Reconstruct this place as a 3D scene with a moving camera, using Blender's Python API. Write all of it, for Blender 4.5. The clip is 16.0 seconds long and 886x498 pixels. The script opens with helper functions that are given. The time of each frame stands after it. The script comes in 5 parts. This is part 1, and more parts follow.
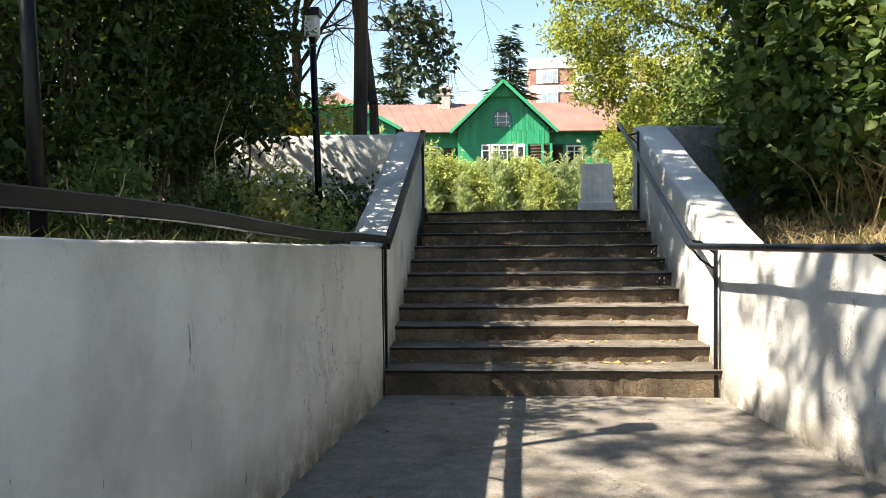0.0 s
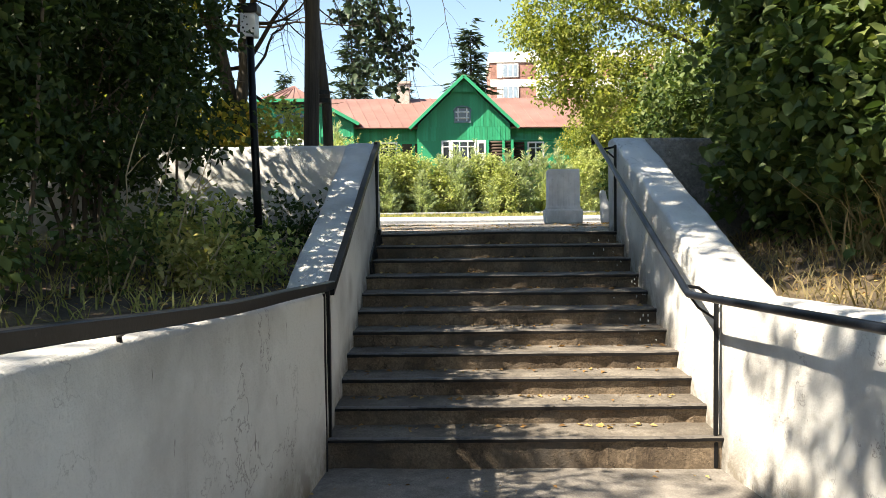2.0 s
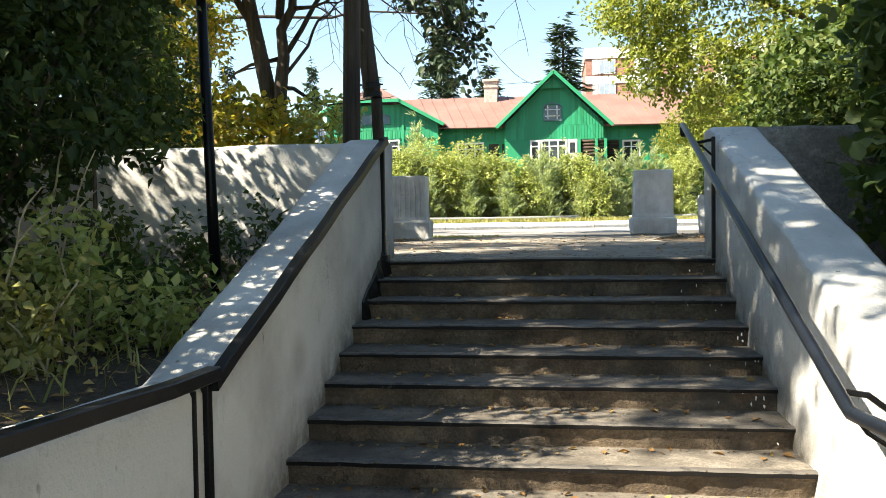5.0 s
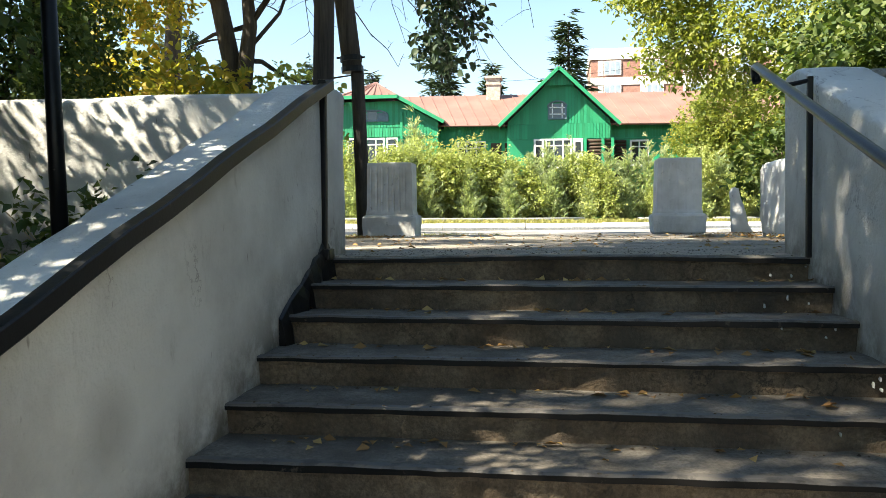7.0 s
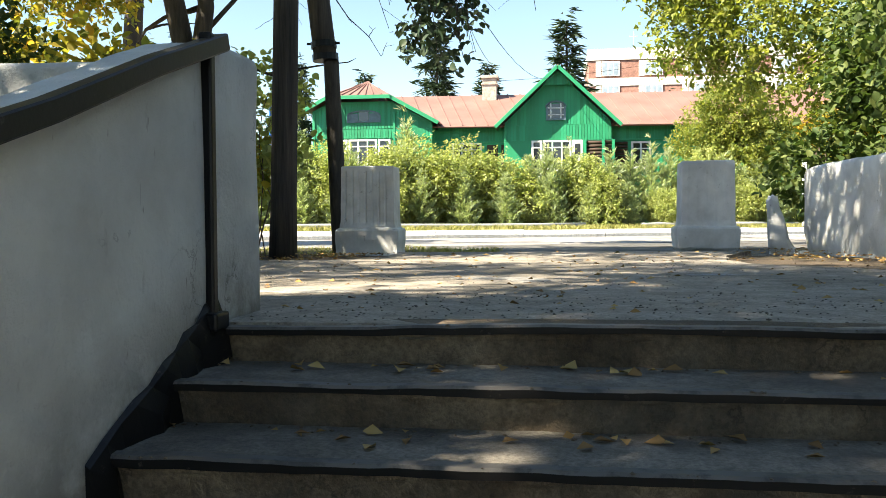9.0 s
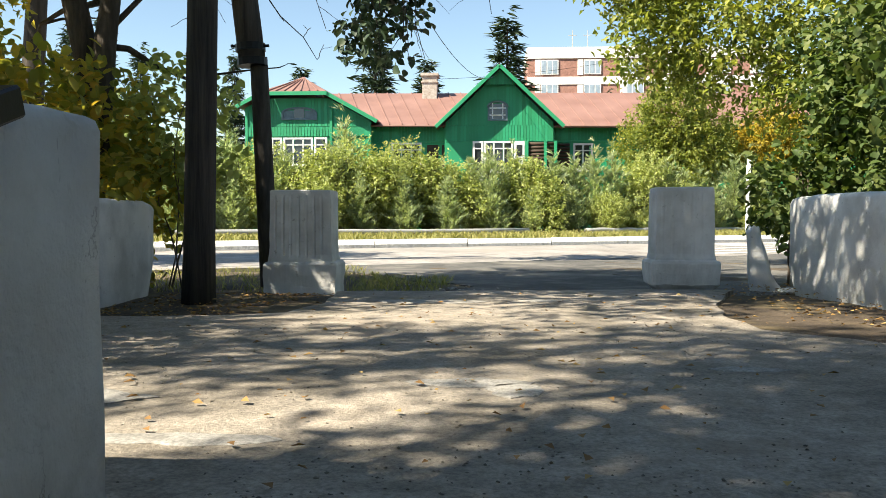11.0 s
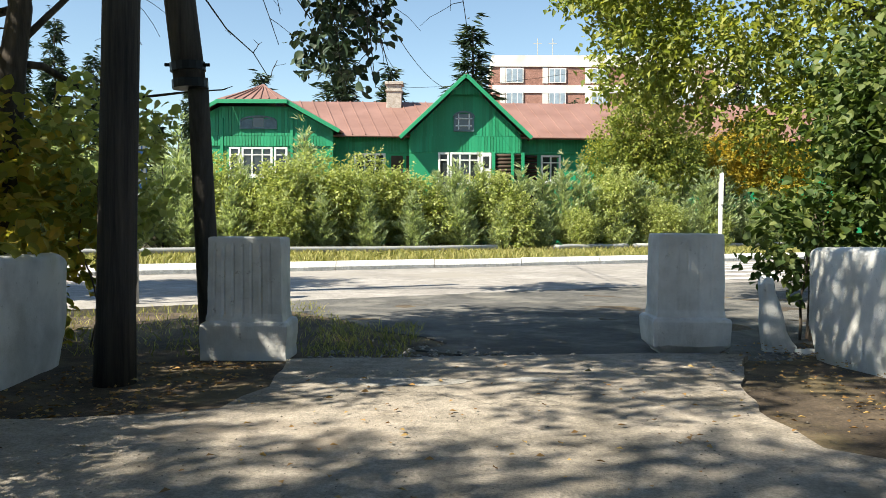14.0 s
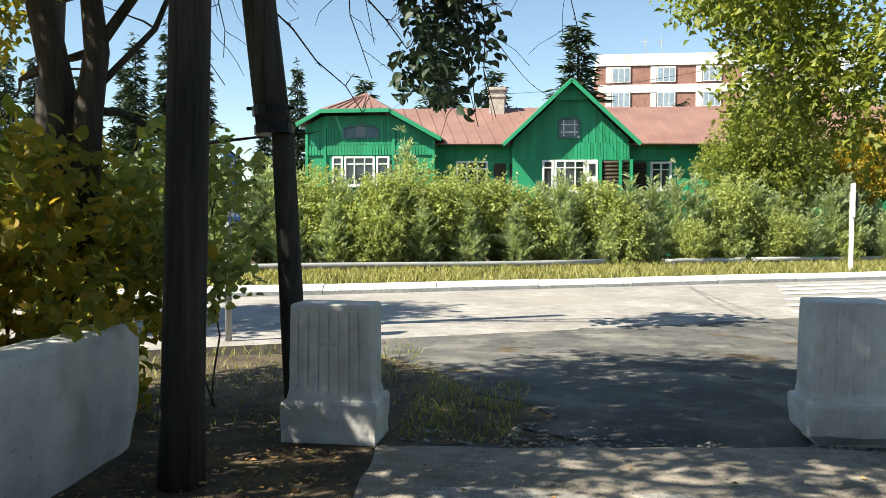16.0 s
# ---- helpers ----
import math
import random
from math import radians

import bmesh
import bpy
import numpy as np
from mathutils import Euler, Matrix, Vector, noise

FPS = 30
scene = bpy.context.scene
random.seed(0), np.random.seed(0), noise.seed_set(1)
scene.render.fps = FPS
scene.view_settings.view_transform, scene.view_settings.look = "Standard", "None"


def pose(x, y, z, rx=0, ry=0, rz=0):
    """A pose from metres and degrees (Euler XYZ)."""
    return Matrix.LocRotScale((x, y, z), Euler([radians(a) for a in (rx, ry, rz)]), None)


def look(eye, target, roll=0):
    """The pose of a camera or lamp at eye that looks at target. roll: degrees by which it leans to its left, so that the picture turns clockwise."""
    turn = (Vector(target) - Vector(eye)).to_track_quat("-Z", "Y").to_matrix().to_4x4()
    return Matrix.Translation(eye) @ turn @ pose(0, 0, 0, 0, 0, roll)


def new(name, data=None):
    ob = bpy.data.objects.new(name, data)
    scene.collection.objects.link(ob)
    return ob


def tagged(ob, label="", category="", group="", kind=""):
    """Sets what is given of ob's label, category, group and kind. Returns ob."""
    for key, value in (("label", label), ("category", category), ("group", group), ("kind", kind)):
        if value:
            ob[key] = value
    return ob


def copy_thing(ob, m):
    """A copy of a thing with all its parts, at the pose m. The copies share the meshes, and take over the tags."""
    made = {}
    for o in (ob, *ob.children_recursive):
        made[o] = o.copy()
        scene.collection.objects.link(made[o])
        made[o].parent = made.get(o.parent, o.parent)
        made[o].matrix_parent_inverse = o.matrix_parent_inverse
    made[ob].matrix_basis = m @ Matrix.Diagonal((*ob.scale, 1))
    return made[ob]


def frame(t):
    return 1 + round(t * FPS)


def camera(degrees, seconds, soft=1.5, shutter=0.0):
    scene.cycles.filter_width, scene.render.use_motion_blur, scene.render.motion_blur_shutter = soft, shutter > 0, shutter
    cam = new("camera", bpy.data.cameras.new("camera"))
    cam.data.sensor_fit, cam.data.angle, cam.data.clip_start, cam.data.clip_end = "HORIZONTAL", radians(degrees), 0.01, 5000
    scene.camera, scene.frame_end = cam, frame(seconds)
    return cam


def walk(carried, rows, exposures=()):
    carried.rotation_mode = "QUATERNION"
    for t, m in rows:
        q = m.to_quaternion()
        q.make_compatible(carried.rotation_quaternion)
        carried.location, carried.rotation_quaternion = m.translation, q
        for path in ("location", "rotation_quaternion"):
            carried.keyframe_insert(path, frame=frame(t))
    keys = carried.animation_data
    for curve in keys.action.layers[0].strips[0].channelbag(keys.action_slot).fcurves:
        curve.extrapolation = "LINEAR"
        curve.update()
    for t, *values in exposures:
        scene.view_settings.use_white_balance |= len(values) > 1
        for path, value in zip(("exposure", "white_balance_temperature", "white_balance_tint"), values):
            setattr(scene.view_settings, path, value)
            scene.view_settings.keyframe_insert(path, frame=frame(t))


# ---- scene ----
cam = camera(56.4, 16.0, 0.8)
PATH = [
    (0, (-0.379, -1.408, 1.241), (-0.507, 0.587, 1.179), -0.6),
    (0.5, (-0.384, -1.126, 1.344), (-0.363, 0.873, 1.275), -0.4),
    (1, (-0.481, -0.907, 1.447), (-0.426, 1.091, 1.371), -0.2),
    (1.5, (-0.45, -0.709, 1.485), (-0.412, 1.29, 1.416), -0.2),
    (2, (-0.399, -0.411, 1.558), (-0.431, 1.587, 1.477), -0.6),
    (2.5, (-0.403, -0.109, 1.572), (-0.503, 1.887, 1.494), -0.5),
    (3, (-0.324, 0.139, 1.68), (-0.502, 2.13, 1.613), -0.7),
    (3.5, (-0.152, 0.497, 1.774), (-0.393, 2.481, 1.699), -1.0),
    (6, (0.109, 2.914, 1.641), (-0.159, 4.894, 1.565), -0.8),
    (6.5, (0.055, 3.388, 1.614), (-0.192, 5.371, 1.534), -0.5),
    (7, (0.018, 3.906, 1.563), (-0.254, 5.886, 1.497), -0.3),
    (7.5, (0.0, 4.415, 1.54), (-0.338, 6.385, 1.468), -0.4),
    (8, (-0.114, 4.939, 1.515), (-0.469, 6.906, 1.445), -0.8),
    (8.5, (-0.115, 5.351, 1.567), (-0.42, 7.327, 1.502), -0.5),
    (9, (-0.117, 5.676, 1.705), (-0.38, 7.658, 1.644), -0.3),
    (9.5, (-0.141, 5.912, 1.854), (-0.292, 7.905, 1.785), -0.1),
    (12, (-0.459, 7.359, 2.219), (-0.531, 9.356, 2.144), 0.2),
    (12.5, (-0.452, 7.435, 2.287), (-0.463, 9.434, 2.223), 0.2),
    (13, (-0.447, 7.772, 2.377), (-0.488, 9.77, 2.299), 0.3),
    (13.5, (-0.522, 8.032, 2.464), (-0.597, 10.029, 2.389), 0.2),
    (14, (-0.503, 8.19, 2.534), (-0.525, 10.189, 2.472), 0.3),
    (14.5, (-0.531, 8.541, 2.697), (-0.563, 10.539, 2.619), 0.5),
    (15, (-0.613, 8.793, 2.828), (-0.682, 10.79, 2.758), 0.4),
    (15.5, (-0.606, 9.037, 2.905), (-0.767, 11.03, 2.842), -0.3),
    (16, (-0.591, 9.166, 3.055), (-0.859, 11.147, 2.99), 0.3),
]
walk(cam, [(t, look(eye, target, roll)) for t, eye, target, roll in PATH],
     [(0.0, 1.86, 7400, 10), (0.6, 1.72, 7400, 10), (3.5, 1.84, 7400, 9), (7.0, 1.97, 7400, 5), (9.5, 1.92, 7500, 6), (12.0, 1.24, 7200, 6), (16.0, 1.27, 7000, 4)])

# ---- light ----
TO_SUN = Vector((-0.84, -0.50, 1.0)).normalized()
sun_data = bpy.data.lights.new("sun", "SUN")
sun_data.energy, sun_data.angle, sun_data.color = 5.0, radians(0.53), (1.0, 0.95, 0.87)
new("sun", sun_data).matrix_world = look(TO_SUN * 60, (0, 0, 0))
world = bpy.data.worlds.new("sky")
scene.world = world
world.use_nodes = True
_sky = world.node_tree.nodes.new("ShaderNodeTexSky")
_sky.sky_type, _sky.sun_disc = "NISHITA", False
_sky.sun_elevation, _sky.sun_rotation = math.asin(TO_SUN.z), math.atan2(TO_SUN.x, TO_SUN.y)
_sky.air_density, _sky.dust_density, _sky.ozone_density = 1.0, 0.0, 2.3
_bg = world.node_tree.nodes["Background"]
_bg.inputs[1].default_value = 0.080
world.node_tree.links.new(_sky.outputs[0], _bg.inputs[0])


# ---- materials ----
class Nodes:
    """A material's node tree with short calls."""

    def __init__(self, name, rough=0.8, metal=0.0):
        self.mat = bpy.data.materials.new(name)
        self.mat.use_nodes = True
        self.t = self.mat.node_tree
        self.bsdf = self.t.nodes["Principled BSDF"]
        self.bsdf.inputs["Roughness"].default_value = rough
        self.bsdf.inputs["Metallic"].default_value = metal
        self.coord = self.t.nodes.new("ShaderNodeTexCoord")

    def add(self, kind, **sockets):
        n = self.t.nodes.new(kind)
        for key, value in sockets.items():
            self.put(n, key.replace("_", " "), value)
        return n

    def put(self, n, key, value):
        if isinstance(value, bpy.types.NodeSocket):
            self.t.links.new(value, n.inputs[key])
        else:
            n.inputs[key].default_value = value

    def noise(self, scale, detail=4.0, rough=0.55, stretch=None, objectspace=True):
        src = self.coord.outputs["Object"]
        if stretch:
            mp = self.add("ShaderNodeMapping", Vector=src, Scale=stretch)
            src = mp.outputs[0]
        n = self.add("ShaderNodeTexNoise", Vector=src, Scale=scale, Detail=detail, Roughness=rough)
        return n.outputs["Fac"]

    def ramp(self, fac, stops):
        n = self.add("ShaderNodeValToRGB", Fac=fac)
        el = n.color_ramp.elements
        while len(el) < len(stops):
            el.new(0.5)
        for e, (p, c) in zip(el, stops):
            e.position, e.color = p, (*c, 1) if len(c) == 3 else c
        return n.outputs["Color"]

    def mix(self, fac, a, b, blend="MIX"):
        n = self.t.nodes.new("ShaderNodeMix")
        n.data_type, n.blend_type = "RGBA", blend
        for i, v in ((0, fac), (6, a), (7, b)):
            if isinstance(v, bpy.types.NodeSocket):
                self.t.links.new(v, n.inputs[i])
            else:
                n.inputs[i].default_value = (*v, 1) if isinstance(v, tuple) and len(v) == 3 else v
        return n.outputs[2]

    def cracks(self, col, scale, dark, width=0.012, amount=0.8):
        line = self.ramp(self.noise(scale, 7, 0.62), [(0.5 - width, (0,) * 3), (0.5, (1,) * 3), (0.5 + width, (0,) * 3)])
        where = self.ramp(self.noise(scale * 0.45, 3), [(0.52, (0,) * 3), (0.62, (amount,) * 3)])
        return self.mix(self.mix(1.0, line, where, "MULTIPLY"), col, dark)

    def color(self, socket):
        self.put(self.bsdf, "Base Color", socket if isinstance(socket, bpy.types.NodeSocket) else (*socket, 1))
        return self

    def bump(self, height, strength=0.4, dist=0.01):
        n = self.add("ShaderNodeBump", Height=height, Strength=strength, Distance=dist)
        self.put(self.bsdf, "Normal", n.outputs[0])
        return self


def m_speckled(name, dark, light, scale, rough=0.85, fine=None, bump=0.5, dist=0.01, lo=0.35, hi=0.65, stain=None, stainscale=1.2, stainat=(0.5, 0.68), crack=0):
    m = Nodes(name, rough)
    big = m.noise(scale, 5)
    col = m.ramp(big, [(lo, dark), (hi, light)])
    small = m.noise(fine or scale * 22, 3, 0.7)
    mid = m.noise(scale * 5.5, 6, 0.7)
    col = m.mix(1.0, col, m.ramp(mid, [(0.34, (0.62,) * 3), (0.62, (1.0,) * 3)]), "MULTIPLY")
    col = m.mix(1.0, col, m.ramp(small, [(0.34, (0.60,) * 3), (0.62, (1.0,) * 3)]), "MULTIPLY")
    if stain:
        s = m.noise(stainscale, 6, 0.65)
        col = m.mix(m.ramp(s, [(stainat[0], (0,) * 3), (stainat[1], (1,) * 3)]), col, stain)
    if crack:
        col = m.cracks(col, crack, tuple(v * 0.3 for v in dark))
    m.color(col)
    m.bump(m.mix(0.5, big, small), bump, dist)
    return m.mat


def m_whitewash():
    m = Nodes("whitewash", 0.9)
    big = m.noise(1.3, 6, 0.6)
    col = m.ramp(big, [(0.32, (0.43, 0.42, 0.40)), (0.58, (0.64, 0.635, 0.61))])
    scr = m.noise(9.0, 8, 0.75, (1, 1, 0.35))
    col = m.mix(m.ramp(scr, [(0.60, (0,) * 3), (0.72, (0.55,) * 3)]), col, (0.33, 0.31, 0.28))
    spots = m.noise(17.0, 3, 0.6, (1, 1, 0.28))
    col = m.mix(m.ramp(spots, [(0.69, (0,) * 3), (0.74, (0.8,) * 3)]), col, (0.13, 0.12, 0.105))
    # splashed dirt that creeps up from the footing
    pos = m.add("ShaderNodeSeparateXYZ", Vector=m.coord.outputs["Object"])
    # height above the floor, and above the line of the steps beyond their foot
    rise = m.add("ShaderNodeMapRange", Value=pos.outputs["Y"])
    rise.inputs[1].default_value, rise.inputs[2].default_value, rise.inputs[3].default_value, rise.inputs[4].default_value = 4.6, 8.3, -0.05, 1.35
    above = m.t.nodes.new("ShaderNodeMath")
    above.operation = "SUBTRACT"
    m.t.links.new(pos.outputs["Z"], above.inputs[0])
    m.t.links.new(rise.outputs[0], above.inputs[1])
    low = m.add("ShaderNodeMapRange", Value=above.outputs[0])
    low.inputs[1].default_value, low.inputs[2].default_value = 0.34, -0.02
    dirt = m.mix(1.0, low.outputs[0], m.ramp(m.noise(4.0, 6, 0.7), [(0.28, (0,) * 3), (0.56, (1,) * 3)]), "MULTIPLY")
    col = m.mix(dirt, col, (0.17, 0.15, 0.12))
    col = m.cracks(col, 1.7, (0.14, 0.13, 0.12), 0.006, 0.8)
    # one soft grey damp stain on the west parapet
    off = m.add("ShaderNodeVectorMath", Vector=m.coord.outputs["Object"])
    off.operation, off.inputs[1].default_value = "SUBTRACT", (-1.24, 6.08, 0.98)
    far = m.add("ShaderNodeVectorMath", Vector=off.outputs[0])
    far.operation = "LENGTH"
    near = m.add("ShaderNodeMapRange", Value=far.outputs["Value"])
    near.inputs[1].default_value, near.inputs[2].default_value, near.inputs[4].default_value = 0.17, 0.05, 0.45
    col = m.mix(near.outputs[0], col, (0.25, 0.235, 0.21))
    m.color(col)
    m.bump(m.mix(0.4, m.noise(5.0, 8, 0.65), m.noise(45.0, 4, 0.6)), 0.9, 0.02)
    return m.mat


def m_whitestone():
    m = Nodes("limewashed_concrete", 0.9)
    col = m.ramp(m.noise(2.2, 6, 0.6), [(0.34, (0.50, 0.49, 0.47)), (0.6, (0.73, 0.72, 0.70))])
    chips = m.noise(13.0, 6, 0.7)
    col = m.mix(m.ramp(chips, [(0.62, (0,) * 3), (0.70, (0.7,) * 3)]), col, (0.30, 0.28, 0.25))
    m.color(col)
    m.bump(m.mix(0.5, m.noise(8.0, 6), m.noise(60.0, 4)), 0.5, 0.012)
    return m.mat


def m_leaf(name, stops, trans=0.35, rough=0.55):
    m = Nodes(name, rough)
    geo = m.t.nodes.new("ShaderNodeNewGeometry")
    patch = m.noise(0.55, 3, 0.5)
    sel = m.mix(0.4, geo.outputs["Random Per Island"], patch)
    col = m.ramp(sel, stops)
    m.color(col)
    m.bsdf.inputs["Specular IOR Level"].default_value = 0.35
    tr = m.add("ShaderNodeBsdfTranslucent")
    m.t.links.new(m.mix(1.0, col, (1.0, 1.05, 0.55), "MULTIPLY"), tr.inputs[0])
    sh = m.t.nodes.new("ShaderNodeMixShader")
    sh.inputs[0].default_value = trans
    m.t.links.new(m.bsdf.outputs[0], sh.inputs[1])
    m.t.links.new(tr.outputs[0], sh.inputs[2])
    m.t.links.new(sh.outputs[0], m.t.nodes["Material Output"].inputs[0])
    return m.mat


def m_bark(name, dark, light, up=0.25):
    m = Nodes(name, 0.92)
    n = m.noise(14.0, 7, 0.7, (1, 1, up * 0.4))
    m.color(m.ramp(n, [(0.35, dark), (0.68, light)]))
    m.bump(n, 0.9, 0.02)
    return m.mat


def m_plain(name, col, rough=0.5, metal=0.0, wear=None, wearat=(0.6, 0.7), scale=9.0):
    m = Nodes(name, rough, metal)
    if max(col) < 0.03:
        m.bsdf.inputs["Specular IOR Level"].default_value = 0.22
    c = m.ramp(m.noise(scale, 5), [(0.3, tuple(v * 0.75 for v in col)), (0.7, tuple(min(1, v * 1.12) for v in col))])
    if wear:
        c = m.mix(m.ramp(m.noise(scale * 3, 6, 0.7), [(wearat[0], (0,) * 3), (wearat[1], (1,) * 3)]), c, wear)
    m.color(c)
    m.bump(m.noise(scale * 8, 3), 0.15, 0.004)
    return m.mat


def m_glass():
    m = Nodes("window_glass", 0.06)
    m.color((0.03, 0.035, 0.04))
    m.bsdf.inputs["Specular IOR Level"].default_value = 0.8
    return m.mat


def m_roof(name="painted_roof_sheet"):
    m = Nodes(name, 0.6)
    c = m.ramp(m.noise(0.7, 5), [(0.3, (0.19, 0.100, 0.080)), (0.7, (0.26, 0.145, 0.12))])
    c = m.mix(m.ramp(m.noise(6.0, 6, 0.7, (1, 0.2, 1)), [(0.55, (0,) * 3), (0.75, (0.6,) * 3)]), c, (0.19, 0.095, 0.075))
    m.color(c)
    m.bump(m.noise(3.0, 4), 0.2, 0.01)
    return m.mat


def m_green():
    m = Nodes("green_paint", 0.55)
    geo = m.t.nodes.new("ShaderNodeNewGeometry")
    c = m.ramp(geo.outputs["Random Per Island"], [(0.0, (0.006, 0.20, 0.085)), (1.0, (0.012, 0.30, 0.14))])
    c = m.mix(m.ramp(m.noise(5.0, 6, 0.7, (1, 1, 0.2)), [(0.55, (0,) * 3), (0.8, (0.5,) * 3)]), c, (0.05, 0.33, 0.17))
    m.color(c)
    m.bump(m.noise(20.0, 4, 0.6, (1, 1, 0.1)), 0.3, 0.01)
    return m.mat


WHITE = m_whitewash()
STONE = m_whitestone()
# east cross wall: the shade it stands in is darkened into the plaster colour
SHADEWALL = m_speckled("shaded_rough_plaster", (0.22, 0.205, 0.185), (0.42, 0.40, 0.37), 2.4, 0.95, 40, 1.0, 0.03, stain=(0.14, 0.125, 0.11), stainscale=1.4, crack=1.5)
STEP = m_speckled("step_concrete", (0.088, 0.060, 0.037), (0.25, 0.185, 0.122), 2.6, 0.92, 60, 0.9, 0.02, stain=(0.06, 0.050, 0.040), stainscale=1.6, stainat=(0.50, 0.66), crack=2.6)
TREAD = m_speckled("tread_concrete", (0.135, 0.115, 0.092), (0.275, 0.24, 0.195), 3.0, 0.88, 70, 0.7, 0.012, stain=(0.085, 0.07, 0.055), stainscale=2.4)
NOSE = m_plain("black_painted_iron", (0.011, 0.010, 0.010), 0.42, 0.0, (0.10, 0.085, 0.07), (0.62, 0.74), 7.0)
# bright line along the nosing tops, a highlight put into the colour
GLINT = m_plain("nosing_highlight", (0.11, 0.098, 0.085), 0.6, 0.0, (0.05, 0.045, 0.04), (0.50, 0.60), 4.0)
IRON = m_plain("black_enamel", (0.006, 0.006, 0.007), 0.38, 0.0, (0.07, 0.06, 0.055), (0.66, 0.74), 6.0)
RAIL = m_plain("dark_grey_rail_paint", (0.014, 0.0145, 0.016), 0.42, 0.0, (0.06, 0.055, 0.05), (0.62, 0.74), 8.0)
TUBE = m_plain("blue_black_tube", (0.012, 0.015, 0.021), 0.3, 0.2, (0.06, 0.09, 0.08), (0.66, 0.75), 8.0)
PAVE = m_speckled("lower_concrete", (0.20, 0.18, 0.155), (0.36, 0.33, 0.295), 2.0, 0.92, 85, 0.8, 0.014, stain=(0.15, 0.13, 0.105), stainscale=2.0, crack=1.2)
SLAB = m_speckled("plaza_concrete", (0.29, 0.25, 0.20), (0.55, 0.48, 0.405), 1.3, 0.95, 55, 1.0, 0.02, stain=(0.21, 0.17, 0.13), stainscale=1.3, stainat=(0.52, 0.72), crack=0.8)
# apron and road asphalt: tree shade darkens the first colour, sunlight pales the second
ASPHALT = m_speckled("shaded_asphalt", (0.085, 0.082, 0.078), (0.16, 0.152, 0.142), 1.1, 0.95, 70, 0.8, 0.014, stain=(0.20, 0.185, 0.16), stainscale=1.4, crack=0.9)
ROAD = m_speckled("sunlit_asphalt", (0.34, 0.31, 0.285), (0.46, 0.425, 0.395), 0.6, 0.92, 40, 0.4, 0.01, stain=(0.27, 0.245, 0.215), stainscale=0.35)
SOIL = m_speckled("soil", (0.055, 0.038, 0.024), (0.14, 0.10, 0.065), 2.5, 0.97, 40, 0.9, 0.03, stain=(0.16, 0.12, 0.06), stainscale=1.2)
PATCH = m_speckled("cement_patch", (0.34, 0.32, 0.29), (0.46, 0.44, 0.41), 3.0, 0.9, 60, 0.4, 0.008)
PAINTW = m_speckled("white_road_paint", (0.70, 0.69, 0.66), (0.84, 0.83, 0.80), 2.0, 0.85, 45, 0.3, 0.006, stain=(0.52, 0.49, 0.44), stainscale=1.5, stainat=(0.56, 0.75))
WOODPOLE = m_bark("tarred_pole_wood", (0.014, 0.0125, 0.0115), (0.075, 0.062, 0.053), 0.12)
STUB = m_bark("weathered_stub", (0.025, 0.022, 0.019), (0.075, 0.064, 0.055), 0.2)
BARK = m_bark("dark_bark", (0.022, 0.018, 0.014), (0.085, 0.066, 0.05), 0.35)
TWIG = m_bark("twig_bark", (0.06, 0.045, 0.035), (0.20, 0.16, 0.12), 0.6)
PALEBARK = m_bark("grey_bark", (0.08, 0.07, 0.055), (0.20, 0.17, 0.135), 0.4)
DRYSTALK = m_bark("dry_stalk", (0.35, 0.28, 0.17), (0.55, 0.46, 0.30), 0.5)
L_DARK = m_leaf("lilac_leaf", [(0.1, (0.022, 0.042, 0.015)), (0.55, (0.052, 0.088, 0.027)), (0.82, (0.10, 0.135, 0.04)), (0.97, (0.22, 0.15, 0.045))], 0.4)
L_BUSH = m_leaf("maple_bush_leaf", [(0.1, (0.036, 0.070, 0.023)), (0.5, (0.085, 0.132, 0.038)), (0.85, (0.18, 0.21, 0.065)), (0.97, (0.30, 0.21, 0.05))], 0.38)
L_ELM = m_leaf("elm_leaf", [(0.1, (0.12, 0.17, 0.045)), (0.45, (0.24, 0.28, 0.07)), (0.8, (0.41, 0.41, 0.11)), (0.97, (0.54, 0.45, 0.11))], 0.52)
L_GOLD = m_leaf("golden_leaf", [(0.1, (0.20, 0.19, 0.03)), (0.5, (0.42, 0.31, 0.04)), (0.9, (0.52, 0.36, 0.04))], 0.42)
L_MIX = m_leaf("turning_leaf", [(0.1, (0.14, 0.19, 0.05)), (0.45, (0.33, 0.31, 0.07)), (0.72, (0.52, 0.38, 0.08)), (0.95, (0.60, 0.30, 0.06))], 0.58)
L_HEDGE = m_leaf("hedge_leaf", [(0.1, (0.20, 0.25, 0.09)), (0.5, (0.42, 0.46, 0.17)), (0.9, (0.60, 0.60, 0.26))], 0.5)
L_PINE = m_leaf("young_pine_needle", [(0.1, (0.22, 0.28, 0.16)), (0.6, (0.44, 0.50, 0.29)), (0.95, (0.60, 0.63, 0.39))], 0.45)
L_SPRUCE = m_leaf("spruce_needle", [(0.1, (0.016, 0.034, 0.018)), (0.6, (0.035, 0.062, 0.030)), (0.95, (0.07, 0.095, 0.04))], 0.12)
L_GRASS = m_leaf("grass_blade", [(0.1, (0.14, 0.17, 0.045)), (0.45, (0.30, 0.29, 0.09)), (0.8, (0.50, 0.44, 0.18)), (1.0, (0.60, 0.52, 0.27))], 0.38, 0.7)
L_DRY = m_leaf("dry_grass_blade", [(0.1, (0.10, 0.10, 0.04)), (0.5, (0.22, 0.175, 0.085)), (0.9, (0.36, 0.27, 0.14))], 0.3, 0.75)
